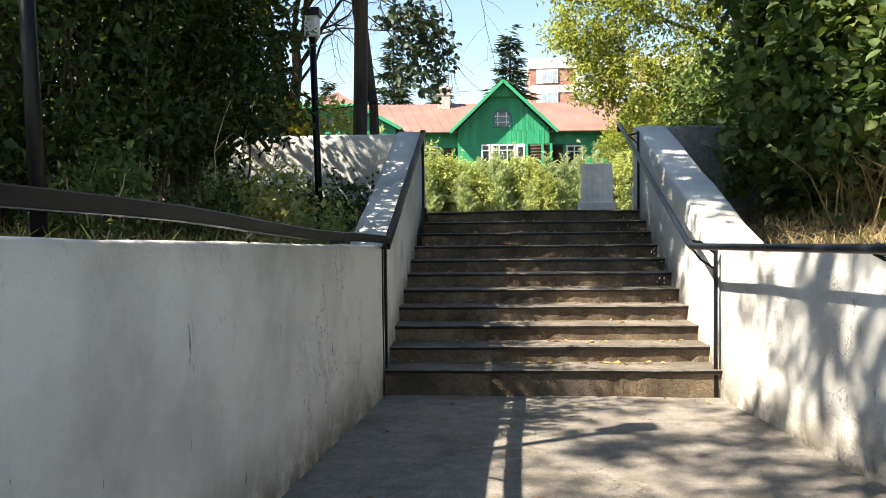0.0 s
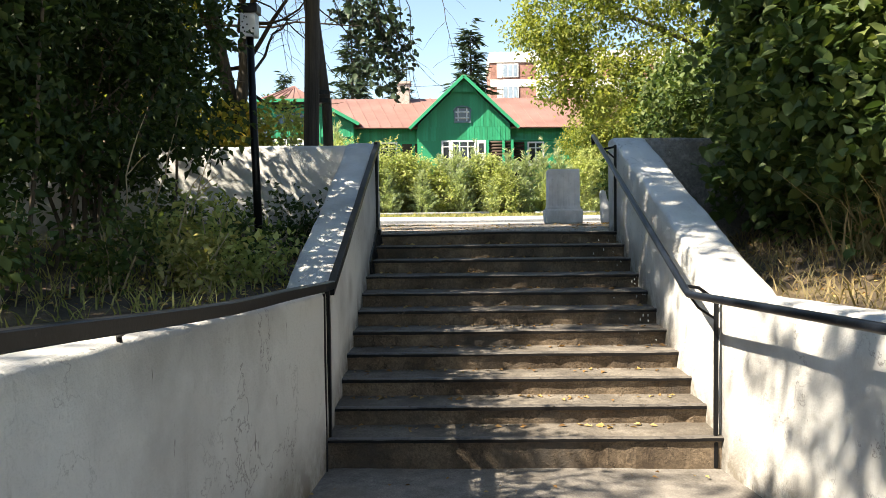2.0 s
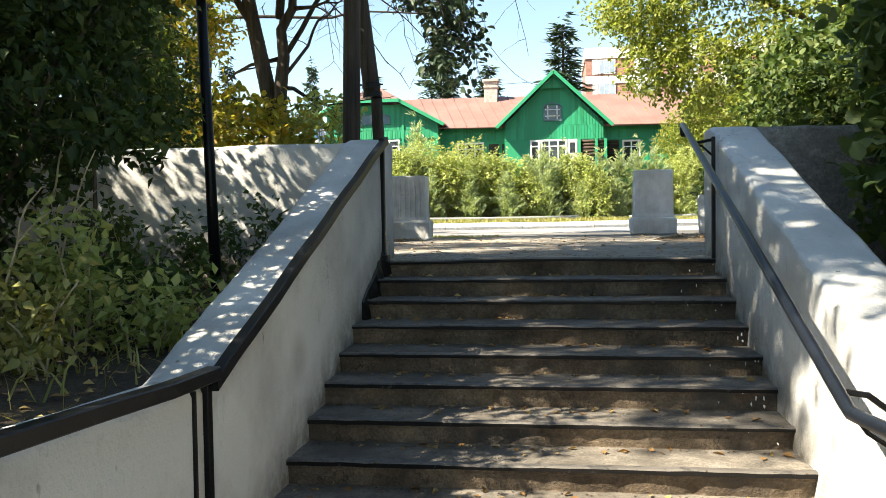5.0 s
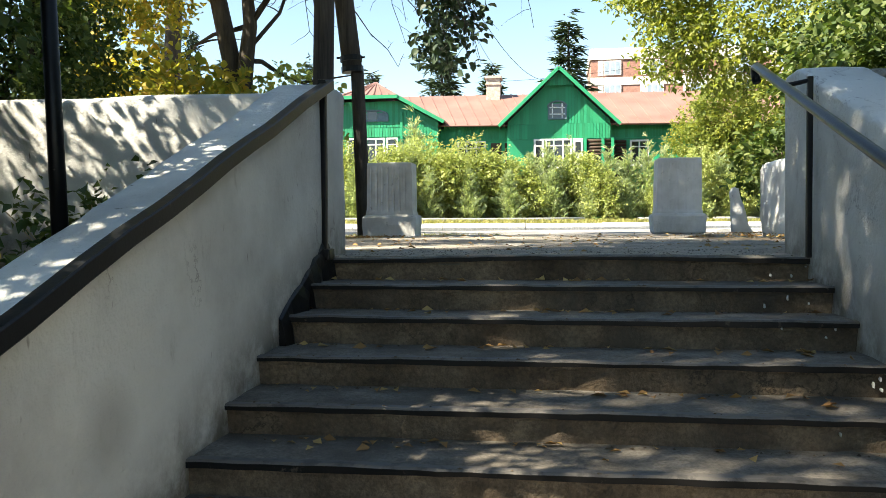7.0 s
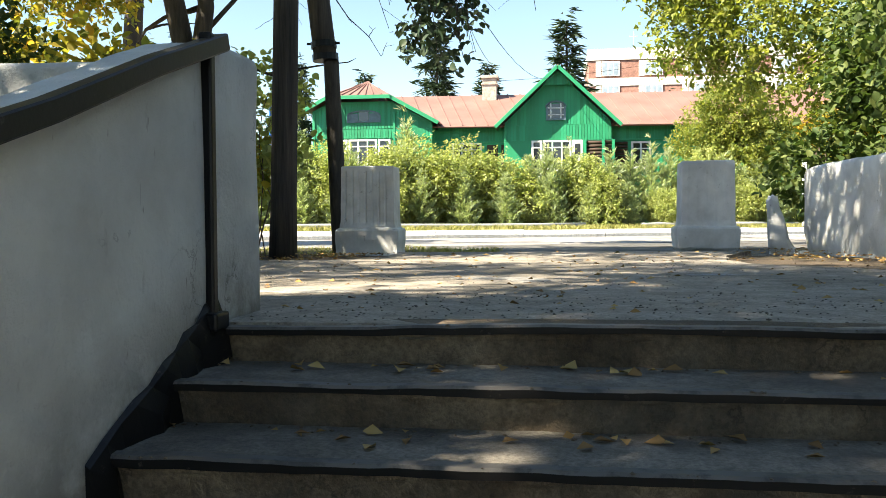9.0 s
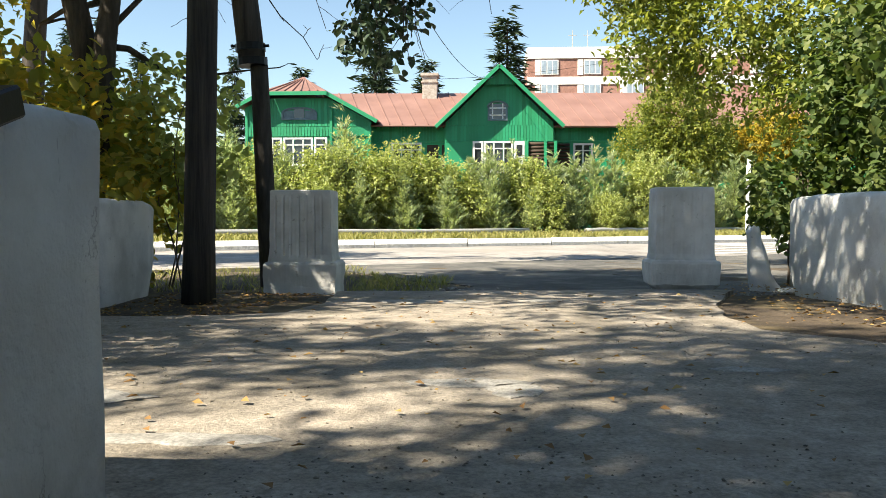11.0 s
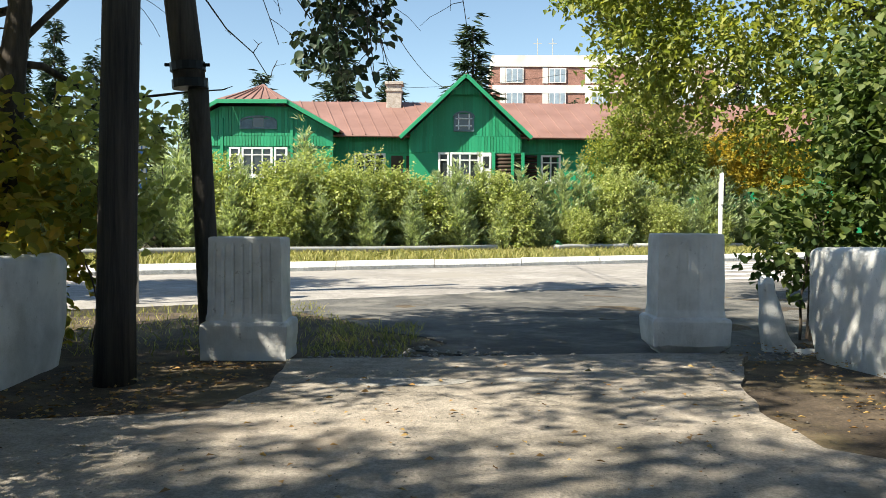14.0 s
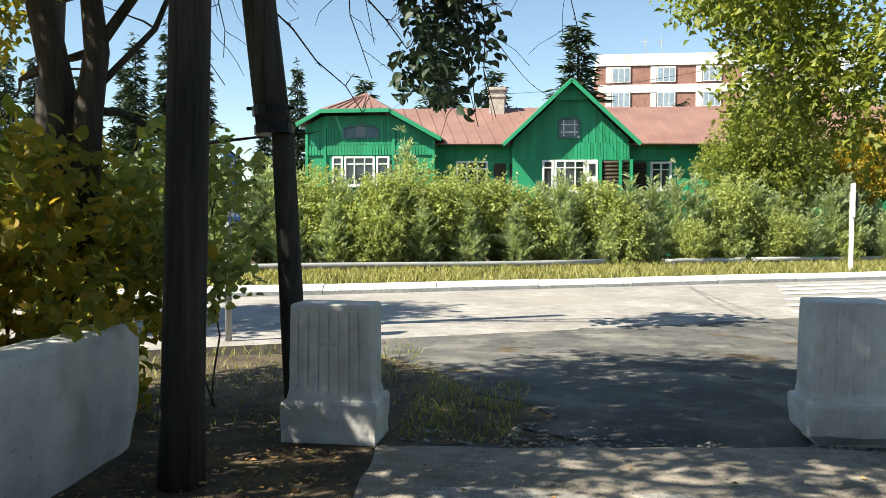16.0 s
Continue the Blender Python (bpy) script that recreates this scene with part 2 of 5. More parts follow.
L_FALLEN = m_leaf("fallen_leaf", [(0.1, (0.15, 0.075, 0.03)), (0.5, (0.30, 0.17, 0.06)), (0.9, (0.50, 0.36, 0.14))], 0.1, 0.8)
GREEN = m_green()
ROOF = m_roof()
WINWHITE = m_plain("white_window_paint", (0.74, 0.74, 0.72), 0.5, 0.0, None, scale=5.0)
GLASS = m_glass()
DARKLOG = m_plain("dark_log", (0.055, 0.032, 0.020), 0.8, scale=4.0)
BLUEGREY = m_plain("blue_grey_paint", (0.11, 0.17, 0.20), 0.6, scale=6.0)
CHIMNEY = m_speckled("limewashed_brick", (0.45, 0.38, 0.32), (0.66, 0.60, 0.54), 5.0, 0.9, 40, 0.5)
APTRED = m_speckled("red_brick_panel", (0.40, 0.20, 0.155), (0.50, 0.265, 0.21), 0.8, 0.9, 14, 0.2)
APTWHITE = m_plain("pale_panel", (0.72, 0.70, 0.66), 0.9, scale=0.6)
BLUE = m_plain("blue_sign_enamel", (0.02, 0.16, 0.50), 0.4, scale=4.0)
# far panes: the reflected sky is put into their base colour
APTGLASS = m_plain("sky_tinted_pane", (0.30, 0.37, 0.44), 0.25, scale=2.0)
PIPE = m_plain("grey_pipe_paint", (0.34, 0.34, 0.33), 0.6, 0.0, (0.2, 0.22, 0.19), (0.6, 0.75), 2.0)


# ---- building helpers ----
def mesh_of(name, verts, faces, mat, smooth=False):
    me = bpy.data.meshes.new(name)
    me.from_pydata([tuple(v) for v in verts], [], faces)
    me.materials.append(mat)
    if smooth:
        me.polygons.foreach_set("use_smooth", [True] * len(me.polygons))
    me.update()
    return me


def part(name, source, mat, parent=None, label="", smooth=False, kind=""):
    """Links a bmesh, or a (verts, faces) pair, as one mesh object under a thing or part."""
    if isinstance(source, bmesh.types.BMesh):
        me = bpy.data.meshes.new(name)
        bmesh.ops.recalc_face_normals(source, faces=source.faces)
        source.to_mesh(me)
        source.free()
        me.materials.append(mat)
        if smooth:
            me.polygons.foreach_set("use_smooth", [True] * len(me.polygons))
    elif isinstance(source, bpy.types.Mesh):
        me = source
    else:
        me = mesh_of(name, source[0], source[1], mat, smooth)
    ob = new(name, me)
    ob.parent = parent
    return tagged(ob, label, kind=kind)


def thing(name, label, category, group="", kind="", at=(0, 0, 0)):
    ob = new(name)
    ob.location = at
    ob.empty_display_size = 0.1
    return tagged(ob, label, category, group, kind)


def box(bm, lo, hi, bevel=0.0, m=None):
    r = bmesh.ops.create_cube(bm, size=1.0)
    vs = r["verts"]
    c = [(a + b) / 2 for a, b in zip(lo, hi)]
    s = [abs(b - a) for a, b in zip(lo, hi)]
    bmesh.ops.scale(bm, vec=s, verts=vs)
    bmesh.ops.translate(bm, vec=c, verts=vs)
    if bevel:
        es = list({e for v in vs for e in v.link_edges})
        r = bmesh.ops.bevel(bm, geom=es, offset=bevel, segments=2, affect="EDGES", profile=0.6)
        vs = list({v for f in r["faces"] for v in f.verts} | {v for v in vs if v.is_valid})
    if m is not None:
        bmesh.ops.transform(bm, matrix=m, verts=vs)
    return vs


def boxes(*specs, bevel=0.0):
    bm = bmesh.new()
    for lo, hi in specs:
        box(bm, lo, hi, bevel)
    return bm


def rough_up(verts, amount, scale, seed=0.0, only=None):
    for v in verts:
        p = v.co if hasattr(v, "co") else v
        d = noise.noise_vector(p * scale + Vector((seed, 1.7 * seed, 0)))
        d2 = noise.noise_vector(p * scale * 4.1 + Vector((seed, 0, 3)))
        q = p + d * amount + d2 * amount * 0.4
        if hasattr(v, "co"):
            v.co = q


def loft(sections, amount=0.0, scale=2.0, seed=0.0):
    """A closed skin through rings of equal length, with both ends capped, in uneven plaster."""
    bm = bmesh.new()
    rings = [[bm.verts.new(p) for p in ring] for ring in sections]
    n = len(rings[0])
    for a, b in zip(rings, rings[1:]):
        for i in range(n):
            bm.faces.new((a[i], a[(i + 1) % n], b[(i + 1) % n], b[i]))
    bm.faces.new(rings[0][::-1])
    bm.faces.new(rings[-1])
    if amount:
        rough_up(bm.verts, amount, scale, seed)
    return bm


def wall_ring(y_or_fn, inner, outer, z0, z1, nz=6, soft=0.03, place=None):
    """A ring of a wall's cross-section: up its inner face, over a softened top and down its outer face."""
    out = []
    s = 1 if outer > inner else -1
    for k in range(nz):
        out.append((inner, z0 + (z1 - soft - z0) * k / (nz - 1)))
    out += [(inner + s * soft * 0.3, z1 - soft * 0.3), (inner + s * soft, z1)]
    out += [((inner + outer) / 2, z1 + 0.004), (outer - s * soft, z1), (outer - s * soft * 0.3, z1 - soft * 0.3)]
    for k in range(3):
        out.append((outer, z1 - soft - (z1 - soft - z0) * k / 2))
    return [place(a, z) for a, z in out]


def tube(path, radii, sides=10, closed=True):
    """A tapered tube along a line of points."""
    pts = [Vector(p) for p in path]
    if not hasattr(radii, "__len__"):
        radii = [radii] * len(pts)
    verts, faces = [], []
    prev = None
    for i, p in enumerate(pts):
        d = (pts[min(i + 1, len(pts) - 1)] - pts[max(i - 1, 0)]).normalized()
        if prev is None:
            prev = d.orthogonal().normalized()
        prev = (prev - d * prev.dot(d)).normalized()
        side = d.cross(prev)
        for k in range(sides):
            a = 2 * math.pi * k / sides
            verts.append(p + (prev * math.cos(a) + side * math.sin(a)) * radii[i])
    for i in range(len(pts) - 1):
        for k in range(sides):
            a, b = i * sides + k, i * sides + (k + 1) % sides
            faces.append((a, b, b + sides, a + sides))
    if closed:
        faces.append(tuple(range(sides))[::-1])
        faces.append(tuple(range((len(pts) - 1) * sides, len(pts) * sides)))
    return verts, faces


def merge(*shapes):
    verts, faces = [], []
    for v, f in shapes:
        o = len(verts)
        verts += list(v)
        faces += [tuple(i + o for i in q) for q in f]
    return verts, faces


def bar(path, w, h):
    """A flat bar of width w and height h along a line."""
    rings = []
    pts = [Vector(p) for p in path]
    for i, p in enumerate(pts):
        d = (pts[min(i + 1, len(pts) - 1)] - pts[max(i - 1, 0)]).normalized()
        side = d.cross(Vector((0, 0, 1))).normalized()
        up = side.cross(d)
        c = 0.18
        ring = []
        for a, b in ((-1, -1 + c), (-1 + c, -1), (1 - c, -1), (1, -1 + c), (1, 1 - c), (1 - c, 1), (-1 + c, 1), (-1, 1 - c)):
            ring.append(p + side * a * w / 2 + up * b * h / 2)
        rings.append(ring)
    return loft(rings)


# ---- foliage ----
def leaf_arrays(P, D, U, length, width, curl=0.25, ovate=False):
    """Folded pointed leaves: at P, along D, with their upper side to U."""
    D = D / (np.linalg.norm(D, axis=1, keepdims=True) + 1e-9)
    S = np.cross(D, U)
    S /= np.linalg.norm(S, axis=1, keepdims=True) + 1e-9
    N = np.cross(S, D)
    L, W = length[:, None], width[:, None]
    if ovate:
        ring = [P] + [P + D * L * f + S * W * w * k + N * W * curl * abs(w) for k in (1, -1) for f, w in ((0.2, 0.42), (0.5, 0.52), (0.8, 0.30))] + [P + D * L - N * L * 0.12]
        mid = P + D * L * 0.5
        V = np.stack(ring + [mid], 1).reshape(-1, 3)
        i = np.arange(len(P))[:, None] * 9
        fan = ((8, 0, 1), (8, 1, 2), (8, 2, 3), (8, 3, 7), (8, 7, 6), (8, 6, 5), (8, 5, 4), (8, 4, 0))
        return V, np.stack([np.hstack([i + q for q in t]) for t in fan], 1).reshape(-1, 3)
    a = P
    b = P + D * L * 0.42 + S * W * 0.5 + N * W * curl
    c = P + D * L - N * L * 0.10
    d = P + D * L * 0.42 - S * W * 0.5 + N * W * curl
    V = np.stack([a, b, c, d], 1).reshape(-1, 3)
    n = len(P)
    i = np.arange(n)[:, None] * 4
    T = np.stack([np.hstack([i, i + 1, i + 2]), np.hstack([i, i + 2, i + 3])], 1).reshape(-1, 3)
    return V, T


def tri_mesh(name, V, T, mat):
    me = bpy.data.meshes.new(name)
    me.vertices.add(len(V))
    me.vertices.foreach_set("co", np.ascontiguousarray(V, dtype=np.float32).ravel())
    me.loops.add(len(T) * 3)
    me.loops.foreach_set("vertex_index", np.ascontiguousarray(T, dtype=np.int32).ravel())
    me.polygons.add(len(T))
    me.polygons.foreach_set("loop_start", np.arange(0, len(T) * 3, 3, dtype=np.int32))
    me.materials.append(mat)
    me.update(calc_edges=True)
    me.validate()
    return me


def crown_mesh(name, blobs, sprigs, per, leaf, mat, seed, shell=0.45, droop=0.0, spread=0.9, sprig=3.2, keep=None, ovate=False):
    """Sprigs of leaves through a crown of uneven blobs (x, y, z, rx, ry, rz)."""
    g = np.random.default_rng(seed)
    B = np.array(blobs, float)
    w = (B[:, 3] * B[:, 4] * B[:, 5]) ** (2 / 3)
    pick = g.choice(len(B), sprigs, p=w / w.sum())
    d = g.normal(size=(sprigs, 3))
    d /= np.linalg.norm(d, axis=1, keepdims=True)
    ph = g.uniform(0, 6.28, (len(B), 4))[pick]
    lump = 1 + 0.17 * np.sin(d[:, 0] * 5 + ph[:, 0]) * np.cos(d[:, 1] * 4 + ph[:, 1]) + 0.14 * np.sin(d[:, 2] * 7 + ph[:, 2]) + 0.08 * np.sin(d[:, 0] * 13 + d[:, 2] * 11 + ph[:, 3])
    r = (shell + (1 - shell) * g.random(sprigs) ** 0.6) * lump
    C = B[pick, :3] + d * B[pick, 3:6] * r[:, None]
    if keep is not None:
        ok = keep(C)
        C, d = C[ok], d[ok]
    n = len(C)
    ax = d * spread + g.normal(size=(n, 3)) * 0.6 + np.array([0, 0, 0.15 - droop])
    ax /= np.linalg.norm(ax, axis=1, keepdims=True)
    k = np.arange(per)
    along = (k / per)[None, :, None] * (leaf * sprig)
    P = C[:, None, :] + ax[:, None, :] * along + g.normal(size=(n, per, 3)) * leaf * 0.25
    sd = np.cross(ax, g.normal(size=(n, 3)))
    sd /= np.linalg.norm(sd, axis=1, keepdims=True)
    sgn = np.where(k % 2 == 0, 1, -1)[None, :, None]
    D = sd[:, None, :] * sgn + ax[:, None, :] * 0.6 + g.normal(size=(n, per, 3)) * 0.45 + np.array([0, 0, -0.15 - droop])
    U = np.array([0, 0, 1.0]) + g.normal(size=(n, per, 3)) * 0.55
    L = leaf * g.uniform(0.6, 1.25, n * per)
    V, T = leaf_arrays(P.reshape(-1, 3), D.reshape(-1, 3), U.reshape(-1, 3), L, L * g.uniform(0.5, 0.72, n * per) * (1.15 if ovate else 1.0), 0.25, ovate)
    return tri_mesh(name, V, T, mat)


def limb(a, b, r0, r1, seed, wob=0.12, n=7, sides=7):
    g = np.random.default_rng(seed)
    a, b = Vector(a), Vector(b)
    L = (b - a).length
    pts, rad = [], []
    o = Vector((0, 0, 0))
    for i in range(n):
        f = i / (n - 1)
        if 0 < i:
            o = o + Vector(g.normal(size=3)) * wob * L / n
        pts.append(a.lerp(b, f) + o * (1 if i < n - 1 else 0.6) + Vector((0, 0, math.sin(f * math.pi) * 0.06 * L)))
        rad.append(r0 + (r1 - r0) * f)
    return tube(pts, rad, sides), pts


def blades(name, XY, height, zfn, mat, seed, width=0.012, lean=0.45):
    g = np.random.default_rng(seed)
    n = len(XY)
    z = np.array([zfn(x, y) for x, y in XY])
    P = np.column_stack([XY, z - 0.01])
    a = g.uniform(0, 6.28, n)
    h = height * g.uniform(0.45, 1.25, n)
    S = np.column_stack([np.cos(a), np.sin(a), np.zeros(n)]) * (width * g.uniform(0.6, 1.3, n))[:, None]
    ln = g.normal(size=(n, 2)) * lean
    M = P + np.column_stack([ln * (h * 0.4)[:, None], h * 0.6])
    E = P + np.column_stack([ln * (h * 1.15)[:, None], h])
    V = np.stack([P - S, P + S, M + S * 0.7, M - S * 0.7, E], 1).reshape(-1, 3)
    i = np.arange(n)[:, None] * 5
    T = np.stack([np.hstack([i, i + 1, i + 2]), np.hstack([i, i + 2, i + 3]), np.hstack([i + 3, i + 2, i + 4])], 1).reshape(-1, 3)
    return tri_mesh(name, V, T, mat)


# ---- the plan: a channel with a flight of steps between two terraces, a small plaza above it ----
LOW, TOP, RISE, GOING, FOOT = -0.08, 1.375, 0.125, 0.345, 4.83
SLOPE = 0.55
def left_face(y): return -1.24 - 0.080 * max(0.0, 4.9 - y)
def right_face(y): return 1.29 + 0.112 * max(0.0, 4.85 - y)
def left_top(y): return 1.07 + 0.034 * (4.95 - y)
def right_top(y): return 1.04 + 0.03 * (4.85 - y)


def left_soil(x, y):
    near = max(0.0, min(1.0, (-1.6 - x) / 3))
    return 0.99 + 0.02 * max(0.0, min(4.9 - y, 6)) + 0.04 * max(0.0, y - 5.5) + 0.22 * near + 0.05 * noise.noise(Vector((x * 0.9, y * 0.9, 0))) - max(0.0, min(1.0, (-8 - y) / 6)) * 1.0


def right_soil(x, y):
    near = max(0.0, min(1.0, (x - 1.6) / 2.2))
    return 0.99 + 0.10 * max(0.0, y - 5.2) * near + 0.30 * near + 0.05 * noise.noise(Vector((x * 0.9, y * 0.9, 5))) - max(0.0, min(1.0, (-8 - y) / 6)) * 1.2


def upper_soil(x, y):
    def ease(a, b, v): return max(0.0, min(1.0, (v - a) / (b - a)))
    v = y - SLOPE * x
    dip = -0.045 * ease(14.9, 15.4, y) - 0.05 * ease(17.5, 23.0, v) + 0.165 * ease(32.2, 32.5, v)
    return 1.35 + dip + 0.012 * noise.noise(Vector((x * 0.7, y * 0.7, 9)))


def bed_soil(x, y):
    """The ground sheet, kept below the road and the verge that lie on it."""
    v = y - SLOPE * x
    under = max(0.0, min(1.0, (v - 22.4) / 1.2)) * (1 - max(0.0, min(1.0, (v - 36.0) / 1.5)))
    return upper_soil(x, y) - 0.22 * under


def build_ground():
    outs = [600, 300, 150, 80, 50, 30, 20, 15, 12, 10, 8.5, 7.2, 6.2, 5.4, 4.7, 4.1, 3.6, 3.1, 2.7, 2.3, 1.9, 1.6, 1.3, 1.0, 0.75, 0.5, 0.3, 0.13]
    ys = [-500, -200, -80, -40, -20, -14, -12, -10, -8, -7] + [-6 + 0.4 * i for i in range(37)] + [8.67, 8.82] + [9.2 + 0.6 * i for i in range(12)] + [17 + 0.9 * i for i in range(30)] + [48, 55, 65, 80, 100, 130, 180, 260, 400, 700, 1500]
    rows = []
    for y in ys:
        row = []
        for o in outs:
            x = left_face(max(y, -12)) - o
            row.append((x, y, (bed_soil(x, y) if y > 8.7 else left_soil(x, y))))
        low = bed_soil(0, y) - 0.01 if y > 8.7 else -0.3
        if y < -14:
            low = -0.12
        for f in (0.1, 0.25, 0.5, 0.75, 0.9):
            a, b = left_face(max(y, -12)) - 0.12, right_face(max(y, -12)) + 0.12
            row.append((a + (b - a) * f if f not in (0.1, 0.9) else (a if f == 0.1 else b), y, low))
        for o in outs[::-1]:
            x = right_face(max(y, -12)) + o
            row.append((x, y, (bed_soil(x, y) if y > 8.7 else right_soil(x, y))))
        rows.append(row)
    n = len(rows[0])
    verts = [p for r in rows for p in r]
    faces = [(j * n + i, j * n + i + 1, (j + 1) * n + i + 1, (j + 1) * n + i) for j in range(len(rows) - 1) for i in range(n - 1)]
    tagged(part("ground", (verts, faces), SOIL, None, "", True), "bare brown soil with litter and thin grass", "ground", kind="structure")


build_ground()


def sheet(name, outline, z, thick, mat, label, category, cell=0.35, amount=0.006, seed=0.0, jag=0.0):
    """A flat slab with an outline, cut into cells, slightly uneven on top."""
    bm = bmesh.new()
    vs = [bm.verts.new((x, y, z)) for x, y in outline]
    f = bm.faces.new(vs)
    xs, yy = [p[0] for p in outline], [p[1] for p in outline]
    if cell:
        for lo, hi, no in ((min(xs), max(xs), (1, 0, 0)), (min(yy), max(yy), (0, 1, 0))):
            k = int((hi - lo) / cell)
            for i in range(1, k):
                c = lo + (hi - lo) * i / k
                bmesh.ops.bisect_plane(bm, geom=bm.verts[:] + bm.edges[:] + bm.faces[:], plane_co=(c * no[0], c * no[1], 0), plane_no=no)
    for v in bm.verts:
        v.co.z += amount * noise.noise(Vector((v.co.x * 1.3, v.co.y * 1.3, seed))) + amount * 0.5 * noise.noise(Vector((v.co.x * 5, v.co.y * 5, seed)))
    if jag:
        for v in bm.verts:
            if v.is_boundary and v.co.y > 9:
                d = noise.noise_vector(Vector((v.co.x * 1.9, v.co.y * 1.9, seed))) * jag + noise.noise_vector(Vector((v.co.x * 6, v.co.y * 6, seed))) * jag * 0.4
                v.co.x += d.x
                v.co.y += d.y
    top = bm.faces[:]
    r = bmesh.ops.extrude_face_region(bm, geom=top)
    bmesh.ops.translate(bm, vec=(0, 0, -thick), verts=[g for g in r["geom"] if isinstance(g, bmesh.types.BMVert)])
    return tagged(part(name, bm, mat, None, "", False), label, category, kind="structure")


sheet("floor", [(left_face(-12) - 0.05, -12), (right_face(-12) + 0.05, -12), (right_face(4.8) + 0.03, 4.93), (left_face(4.8) - 0.03, 4.93)], LOW, 0.2, PAVE, "worn grey concrete floor at the foot of the steps", "floor", 0.3, 0.012, 2)
sheet("plaza_pavement", [(-1.27, 8.36), (1.33, 8.36), (1.62, 8.9), (2.75, 9.1), (2.6, 10.3), (2.35, 11.3), (1.85, 12.1), (1.45, 12.5), (1.42, 13.3), (1.62, 14.2), (1.9, 15.0), (2.15, 15.6), (1.3, 15.66), (0.4, 15.5), (-0.5, 15.33), (-1.93, 15.21), (-1.84, 14.6), (-1.80, 14.0), (-1.95, 13.3), (-2.4, 13.1), (-3.0, 12.98), (-3.65, 12.9), (-3.65, 8.9), (-1.5, 8.9)], TOP, 0.16, SLAB, "cracked pale concrete pavement of the small plaza", "pavement", 0.25, 0.005, 4, 0.05)


# ---- walls of the channel and of the plaza ----
def lower_walls():
    for side, face, top, end, name in ((-1, left_face, left_top, 4.98, "wall_west"), (1, right_face, right_top, 4.9, "wall_east")):
        rings = []
        n = 90
        for i in range(n + 1):
            y = -12 + (end + 12) * i / n
            t = top(y) if y > -6 else top(-6)
            rings.append(wall_ring(y, face(y), face(y) + side * 0.27, -0.25, t, 7, 0.03, lambda a, z, y=y: (a, y, z)))
        tagged(part(name, loft(rings, 0.011, 1.8, side * 3.0), WHITE, None, "", True), "thick whitewashed retaining wall with scuffs and dirt", "wall", kind="structure")
    for side, face, name, th, y0, y1, z0, ze, yend in ((-1, -1.24, "parapet_west", 0.31, 4.97, 8.42, 1.05, 2.335, 8.74), (1, 1.29, "parapet_east", 0.36, 4.89, 8.55, 1.04, 2.37, 8.78)):
        rings = []
        n = 44
        for i in range(n + 1):
            y = y0 + (yend - y0) * i / n
            z = z0 + (ze - z0) * min(1.0, (y - y0) / (y1 - y0))
            rings.append(wall_ring(y, face, face + side * th, -0.2, z, 9, 0.035, lambda a, zz, y=y: (a, y, zz)))
        tagged(part(name, loft(rings, 0.014, 1.9, side * 5.0), WHITE, None, "", True), "whitewashed sloping parapet beside the steps", "parapet", kind="structure")
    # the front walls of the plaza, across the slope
    for name, x0, x1, z, seed, lab in (("wall_front_west", -1.53, -9.5, 2.335, 7, "whitewashed cross wall in bright sun and leaf shade"), ("wall_front_east", 1.63, 9.5, 2.375, 8, "rough grey-white cross wall, its shade put into the colour")):
        rings = []
        n = 40
        for i in range(n + 1):
            x = x0 + (x1 - x0) * i / n
            rings.append(wall_ring(x, 8.64, 8.92, 0.7, z, 7, 0.035, lambda a, zz, x=x: (x, a, zz)))
        tagged(part(name, loft(rings, 0.016, 2.2, seed), WHITE if seed == 7 else SHADEWALL, None, "", True), lab, "wall", kind="structure")
    # low side walls of the plaza, with rounded ends that lean in at the foot
    for name, pts, th, lab in (("low_wall_west", ((-3.62, 8.93), (-3.60, 11.0), (-3.62, 13.1), (-3.66, 14.2), (-3.71, 14.8), (-3.80, 15.2)), -0.34, "low whitewashed wall with a rounded end"),
                               ("low_wall_east", ((2.98, 8.93), (2.95, 11.0), (2.92, 13.7), (2.84, 15.0), (2.79, 15.5), (2.83, 15.92)), 0.36, "low whitewashed wall with a rounded worn end")):
        rings = []
        P = [Vector((x, y, 0)) for x, y in pts]
        m = 48
        for i in range(m + 1):
            f = i / m * (len(P) - 1)
            k = min(int(f), len(P) - 2)
            p = P[k].lerp(P[k + 1], f - k)
            e = max(0.0, (i - m + 5) / 5)
            t = th * (1 - 0.25 * e * e)
            ring = wall_ring(0, 0.0, t, 1.1, (2.275 if th < 0 else 2.345) - 0.03 * e * e, 8, 0.05, lambda a, zz: (a, zz))
            out = []
            for a, zz in ring:
                under = max(0.0, (1.62 - zz) / 0.5)
                out.append(Vector((p.x + a + (0.0 if a else 0.0) + math.copysign(0.07 * under * under, th) * (1 if abs(a) < 0.02 else 0), p.y - 0.35 * under * e * e, zz)))
            rings.append(out)
        tagged(part(name, loft(rings, 0.016, 2.0, th * 9), STONE, None, "", True), lab, "wall", kind="structure")


lower_walls()


